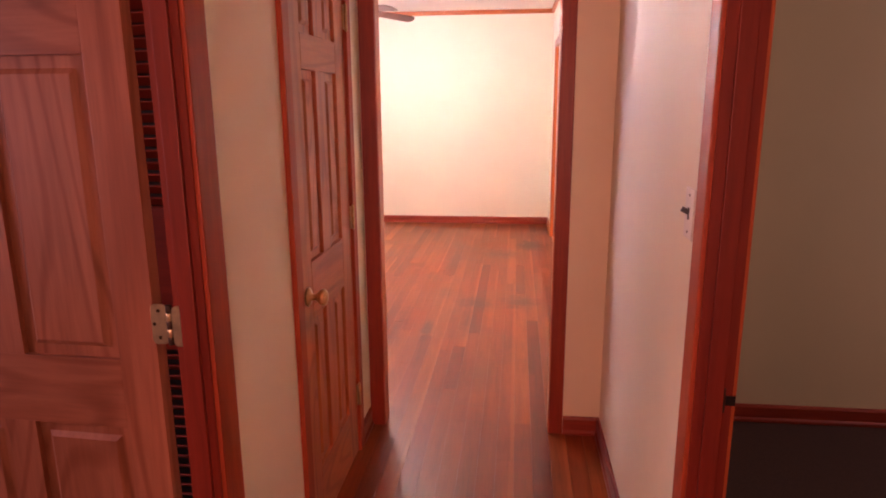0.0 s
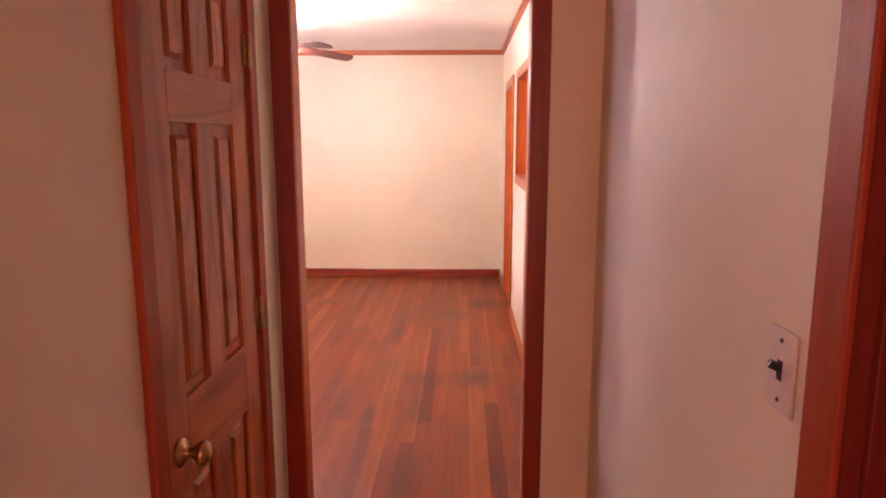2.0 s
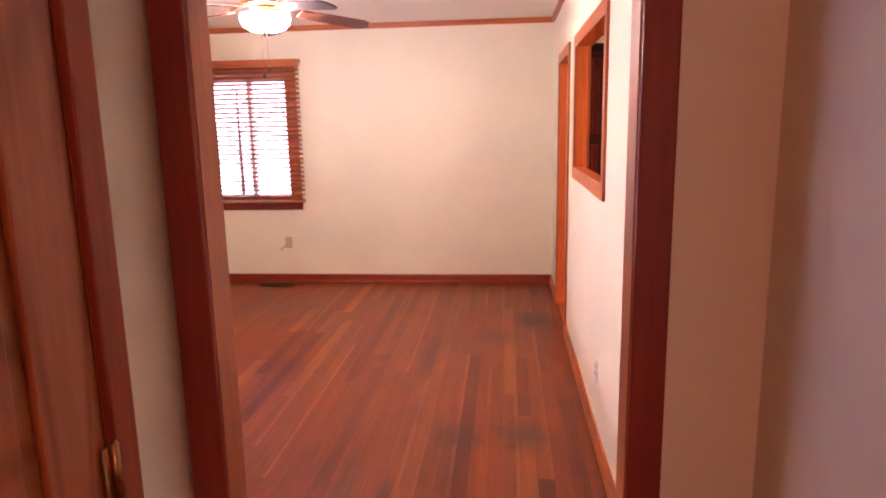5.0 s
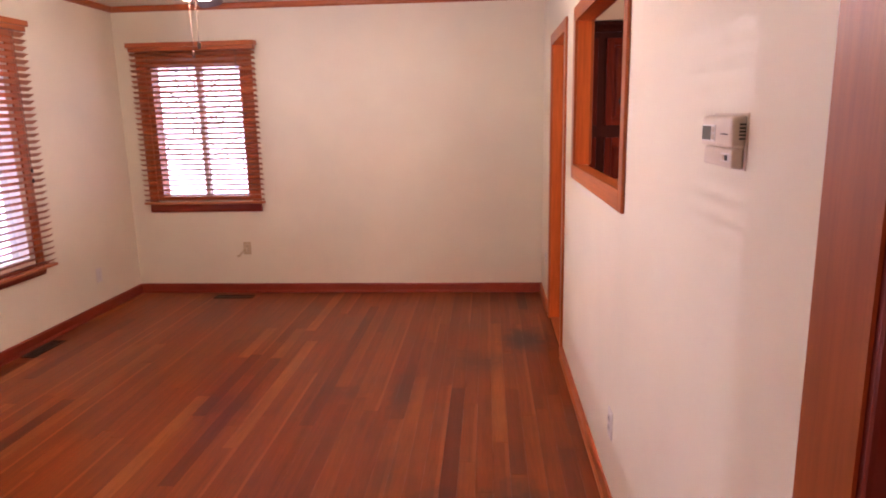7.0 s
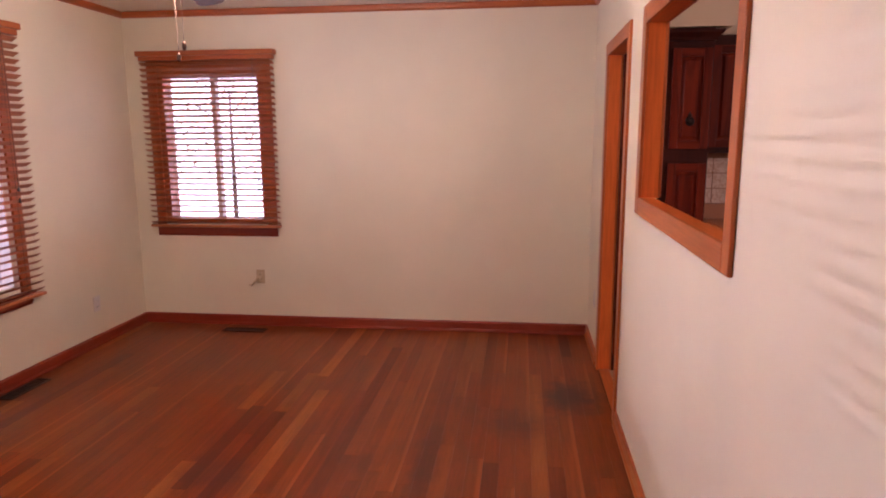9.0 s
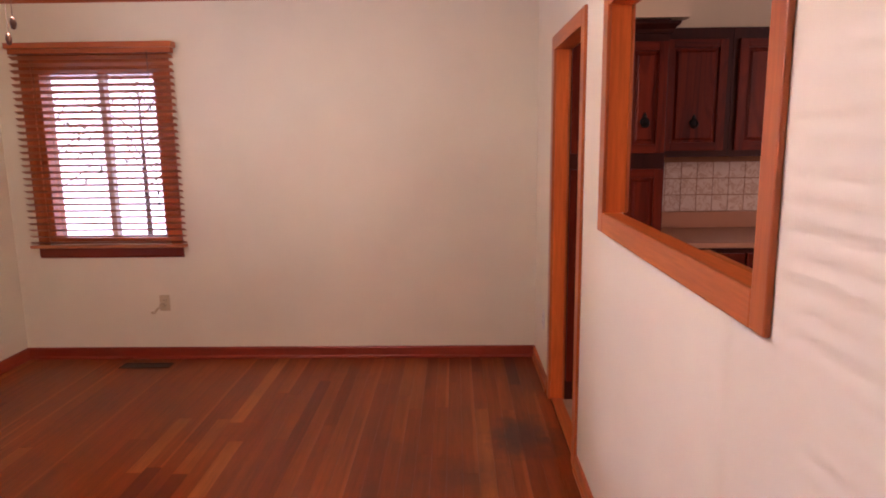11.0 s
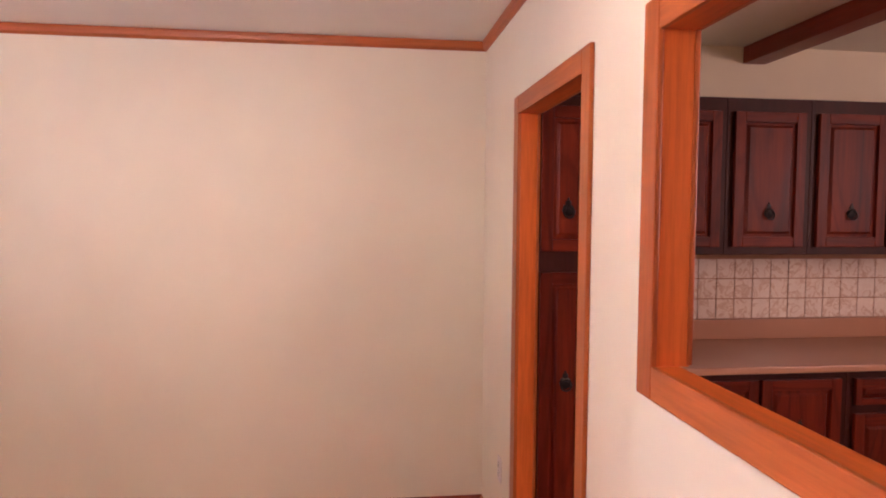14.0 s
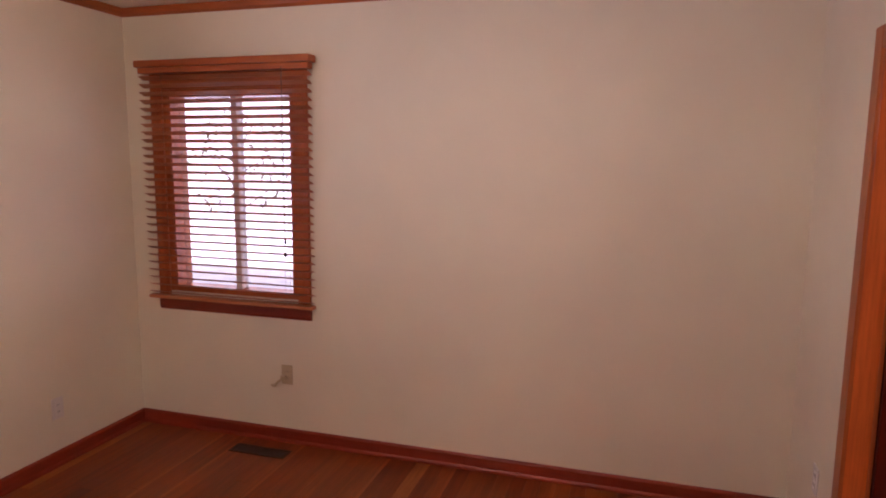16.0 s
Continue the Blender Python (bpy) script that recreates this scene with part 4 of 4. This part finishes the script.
# ---- kitchen ----
def ring_pull(root, x, y, z):
    bm = bmesh.new()
    r = Matrix.Translation((x, y, z)) @ Matrix.Rotation(radians(90), 4, "X")
    lathe(bm, [(0, 0), (0.027, 0), (0.027, 0.003), (0.019, 0.006), (0.008, 0.009), (0, 0.010)], 8, r)
    lathe(bm, [(0, 0), (0.014, 0), (0.011, 0.004), (0, 0.005)], 6, Matrix.Translation((0, 0, 0.030)) @ r)
    lathe(bm, [(0, 0), (0.006, 0), (0.004, 0.003), (0, 0.004)], 6, Matrix.Translation((0, 0, 0.046)) @ r)
    plate = part("pull_plate", bm, IRON, root, "black wrought iron pull plate")
    t = bmesh.new()
    torus(t, 0.023, 0.0042, Matrix.Translation((x, y - 0.012, z - 0.008)) @ Matrix.Rotation(radians(80), 4, "X"))
    part("ring", t, IRON, plate, smooth=True)


def cabinet_door(root, x0, x1, z0, z1, y, pull=None, drawer=False):
    m = frame_m((0, y, 0), (1, 0, 0), (0, -1, 0))
    f = 0.05 if not drawer else 0.03
    d = part("door" if not drawer else "drawer_front", lbox(m, x0, x0 + f, 0, 0.020, z0, z1, 0.003), OAK["z"], root)
    part("stile", lbox(m, x1 - f, x1, 0, 0.020, z0, z1, 0.003), OAK["z"], d)
    part("rail", lbox(m, x0 + f, x1 - f, 0, 0.020, z1 - f, z1, 0.003), OAK["x"], d)
    part("rail", lbox(m, x0 + f, x1 - f, 0, 0.020, z0, z0 + f, 0.003), OAK["x"], d)
    bm = bmesh.new()
    raised(bm, x0 + f, x1 - f, z0 + f, z1 - f, 0.006, 0.017, 0.014 if not drawer else 0.006, m)
    part("panel", bm, OAK["z"] if not drawer else OAK["x"], d)
    if pull:
        ring_pull(d, pull[0], y - 0.017, pull[1])


G = "kitchen cabinets"
pan = thing("pantry_cabinet", (0.9, 7.96, 0), "tall dark oak pantry cabinet with raised-panel doors", "cabinet", G)
part("body", box(0.634, 1.168, 7.640, 8.298, 0.0, 2.105, 0.002), OAKD, pan)
part("crown_moulding", sweep([(0, 0), (0.012, 0), (0.018, 0.02), (0.042, 0.045), (0.046, 0.06), (0, 0.06)], (0.650, 7.640, 2.105), (1.168, 7.640, 2.105), (0, -1, 0), cut1=-1), OAKD, pan)
part("crown_moulding", sweep([(0, 0), (0.012, 0), (0.018, 0.02), (0.042, 0.045), (0.046, 0.06), (0, 0.06)], (1.168, 7.640, 2.105), (1.168, 7.95, 2.105), (1, 0, 0), cut0=-1), OAKD, pan)
part("top_board", box(0.650, 1.168, 7.640, 8.298, 2.105, 2.181), OAKD, pan)
for a, b in ((0.638, 0.866), (0.926, 1.158)):
    cabinet_door(pan, a, b, 1.460, 2.062, 7.638, ((a + b) / 2, 1.632))
    cabinet_door(pan, a, b, 0.12, 1.372, 7.638, ((a + b) / 2, 0.905))

for nm, x0, x1, doors in (("a", 1.170, 1.645, ((1.245, 1.612),)), ("b", 1.6465, 2.085, ((1.680, 2.048),)), ("c", 2.0865, 2.93, ((2.120, 2.487), (2.508, 2.875)))):
    c = thing("wall_cabinet", ((x0 + x1) / 2, 8.13, 1.424), "dark oak wall cabinet with raised-panel doors over the counter", "cabinet", G)
    part("body", box(x0, x1, 7.962, 8.298, 1.424, 2.181, 0.002), OAKD, c)
    for a, b in doors:
        cabinet_door(c, a, b, 1.462, 2.114, 7.960, ((a + b) / 2, 1.628))

c = thing("base_cabinet", (1.64, 8.0, 0), "dark oak base cabinet with two raised-panel doors", "cabinet", G)
part("body", box(1.170, 2.109, 7.695, 8.296, 0.10, 0.909, 0.002), OAKD, c)
part("toe_kick", box(1.170, 2.109, 7.76, 8.296, 0.0, 0.0995), OAKD, c)
cabinet_door(c, 1.265, 1.668, 0.14, 0.876, 7.693, (1.467, 0.640))
cabinet_door(c, 1.684, 2.074, 0.14, 0.876, 7.693, (1.872, 0.640))
c = thing("base_cabinet", (2.38, 8.0, 0), "dark oak base cabinet with a drawer above its door", "cabinet", G)
part("body", box(2.1105, 2.93, 7.695, 8.296, 0.10, 0.909, 0.002), OAKD, c)
part("toe_kick", box(2.1105, 2.93, 7.76, 8.296, 0.0, 0.0995), OAKD, c)
cabinet_door(c, 2.146, 2.60, 0.750, 0.872, 7.693, (2.373, 0.805), True)
cabinet_door(c, 2.146, 2.60, 0.14, 0.708, 7.693, (2.373, 0.530))

ct = thing("countertop", (2.2, 7.97, 0.911), "pinkish-beige laminate countertop with a rolled edge", "countertop")
part("top", box(1.171, 3.4, 7.648, 8.296, 0.911, 0.944, 0.008), LAMIN, ct)
part("upstand", box(1.171, 3.4, 8.272, 8.297, 0.9445, 1.052, 0.004), LAMIN, ct)
for x in (3.05, 3.38):
    part("support_leg", box(x - 0.02, x + 0.02, 8.2, 8.24, 0, 0.9105), OAKD, ct)

solo("soffit", box(0.634, 1.262, 7.600, 8.299, 2.182, 2.514), WALL, "cream plastered soffit box over the pantry", "soffit", kind="structure")
bmv = thing("ceiling_beam", (1.985, 6.1, 2.424), "dark red-brown wooden ceiling beam", "beam")
part("timber", box(1.922, 2.050, 3.52, 8.298, 2.424, 2.514, 0.005), BASE["y"], bmv)
bs = thing("backsplash", (2.2, 8.295, 1.054), "cream glazed tile backsplash with brown flower sprays", "backsplash")
bs["kind"] = "structure"
part("grout", box(1.172, 3.4, 8.291, 8.299, 1.053, 1.423), GROUT, bs)
tm_ = None
for r in range(3):
    for k in range(21):
        x = 1.227 + k * 0.1047
        z = 1.1085 + r * 0.1095
        if tm_ is None:
            tb = box(-0.0496, 0.0496, -0.004, 0.003, -0.0520, 0.0520, 0.0018)
            t_ob = ob_of("tile", tb, TILE)
            tm_ = t_ob.data
        else:
            t_ob = new("tile", tm_)
        t_ob.parent, t_ob.location = bs, Vector((x, 8.2905, z)) - ORG[bs]
wall_plate("kitchen_outlet", frame_m((0, 8.2865, 0), (1, 0, 0), (0, -1, 0)), 3.05, 1.285, "white outlet plate on the tiled backsplash", "outlet", WHITEPL)

# ---- outside ----
solo("backdrop", box(-18, 9, 16, 16.2, -0.44, 10), BACKDROP, "pale bright haze in the distance", "backdrop", kind="structure")


def tree(x, y, h, r, n):
    root = thing("tree", (x, y, -0.44), "slender garden tree with loose yellow-green leaves", "tree", "garden trees")
    tr = bmesh.new()
    lathe(tr, [(0, 0), (0.05, 0), (0.035, h * 0.5), (0.012, h * 0.9), (0, h * 0.9)], 8, Matrix.Translation((x, y, -0.44)))
    for k in range(7):
        a, z0 = k * 2.4, h * (0.4 + 0.07 * k)
        rod(tr, (x, y, z0 - 0.44), (x + math.cos(a) * r * 0.7, y + math.sin(a) * r * 0.7, z0 - 0.44 + h * 0.14), 0.012, 5)
    part("trunk", tr, CORD, root)
    lf = bmesh.new()
    for k in range(n):
        a, q, zz = random.random() * 6.283, random.random() ** 0.5, random.random()
        rr = r * q * (0.4 + 0.6 * math.sin(math.pi * min(1, zz * 0.85 + 0.15)))
        c = Vector((x + rr * math.cos(a), y + rr * math.sin(a), -0.44 + h * (0.42 + 0.58 * zz)))
        d1 = Vector((random.uniform(-1, 1), random.uniform(-1, 1), random.uniform(-1, 1))).normalized()
        d2 = d1.orthogonal().normalized()
        s = random.uniform(0.025, 0.055)
        lf.faces.new([lf.verts.new(c + d1 * s), lf.verts.new(c + d2 * s * 0.5), lf.verts.new(c - d1 * s), lf.verts.new(c - d2 * s * 0.5)])
    part("crown", lf, SHRUB, root)


tree(-5.1, 14.6, 3.1, 0.9, 260)
tree(-6.8, 14.9, 2.9, 0.9, 260)
tree(-8.3, 14.5, 3.2, 0.8, 220)
tree(-3.9, 15.0, 3.0, 0.8, 160)
solo("driveway", box(-12, 3, 8.6, 15.9, -0.449, -0.44), plain("pale_concrete", (0.80, 0.78, 0.75), 0.9, 0, 0.2, 3), "pale concrete driveway outside", "driveway", kind="structure")

# ---- floorboards ----
fl = thing("floor", (-1.2, 4.0, 0), "red-brown varnished strip wood floor with grey stains", "floor")
fl["kind"] = "structure"
board_mesh = {}
rng = random.Random(7)
WB = 0.0766


def board(x0, x1, y0, y1):
    L = y1 - y0
    W = round(x1 - x0, 4)
    key = (round(L, 3), W)
    if key not in board_mesh:
        b = bmesh.new()
        g = 0.0001
        hx, hy = W / 2 - g, L / 2 - g
        lo = [b.verts.new((sx * hx, sy * hy, -0.012)) for sx, sy in ((-1, -1), (1, -1), (1, 1), (-1, 1))]
        mi = [b.verts.new((sx * hx, sy * hy, -0.0008)) for sx, sy in ((-1, -1), (1, -1), (1, 1), (-1, 1))]
        hi = [b.verts.new((sx * (hx - 0.0003), sy * (hy - 0.0003), 0)) for sx, sy in ((-1, -1), (1, -1), (1, 1), (-1, 1))]
        for p, q in ((lo, mi), (mi, hi)):
            for i in range(4):
                b.faces.new((p[i], p[(i + 1) % 4], q[(i + 1) % 4], q[i]))
        b.faces.new(hi)
        o_ = ob_of("plank", b, PLANK)
        board_mesh[key] = o_.data
    else:
        o_ = new("plank", board_mesh[key])
    o_.parent = fl
    o_.location = Vector(((x0 + x1) / 2, (y0 + y1) / 2, 0)) - ORG[fl]


lengths = (0.61, 0.91, 1.22, 1.52, 1.83, 2.13)
n_strip = int((XR - XL) / WB) + 1
for i in range(n_strip):
    x1 = XR - i * WB
    x0 = max(XL, x1 - WB)
    if x1 - x0 < 0.01:
        continue
    in_hall = x0 > XH - 0.06 - WB
    y = (-1.3 if in_hall else YP1 - 0.05) - rng.uniform(0.05, 0.55)
    start = -1.3 if in_hall else YP1 - 0.05
    while y < YF - 0.005:
        L = rng.choice(lengths)
        if y + L > YF - 0.3:
            L = YF - y
        a, b = max(y, start), min(y + L, YF - 0.004)
        if b - a > 0.002:
            board(x0, x1, round(a, 3), round(b, 3))
        y += L
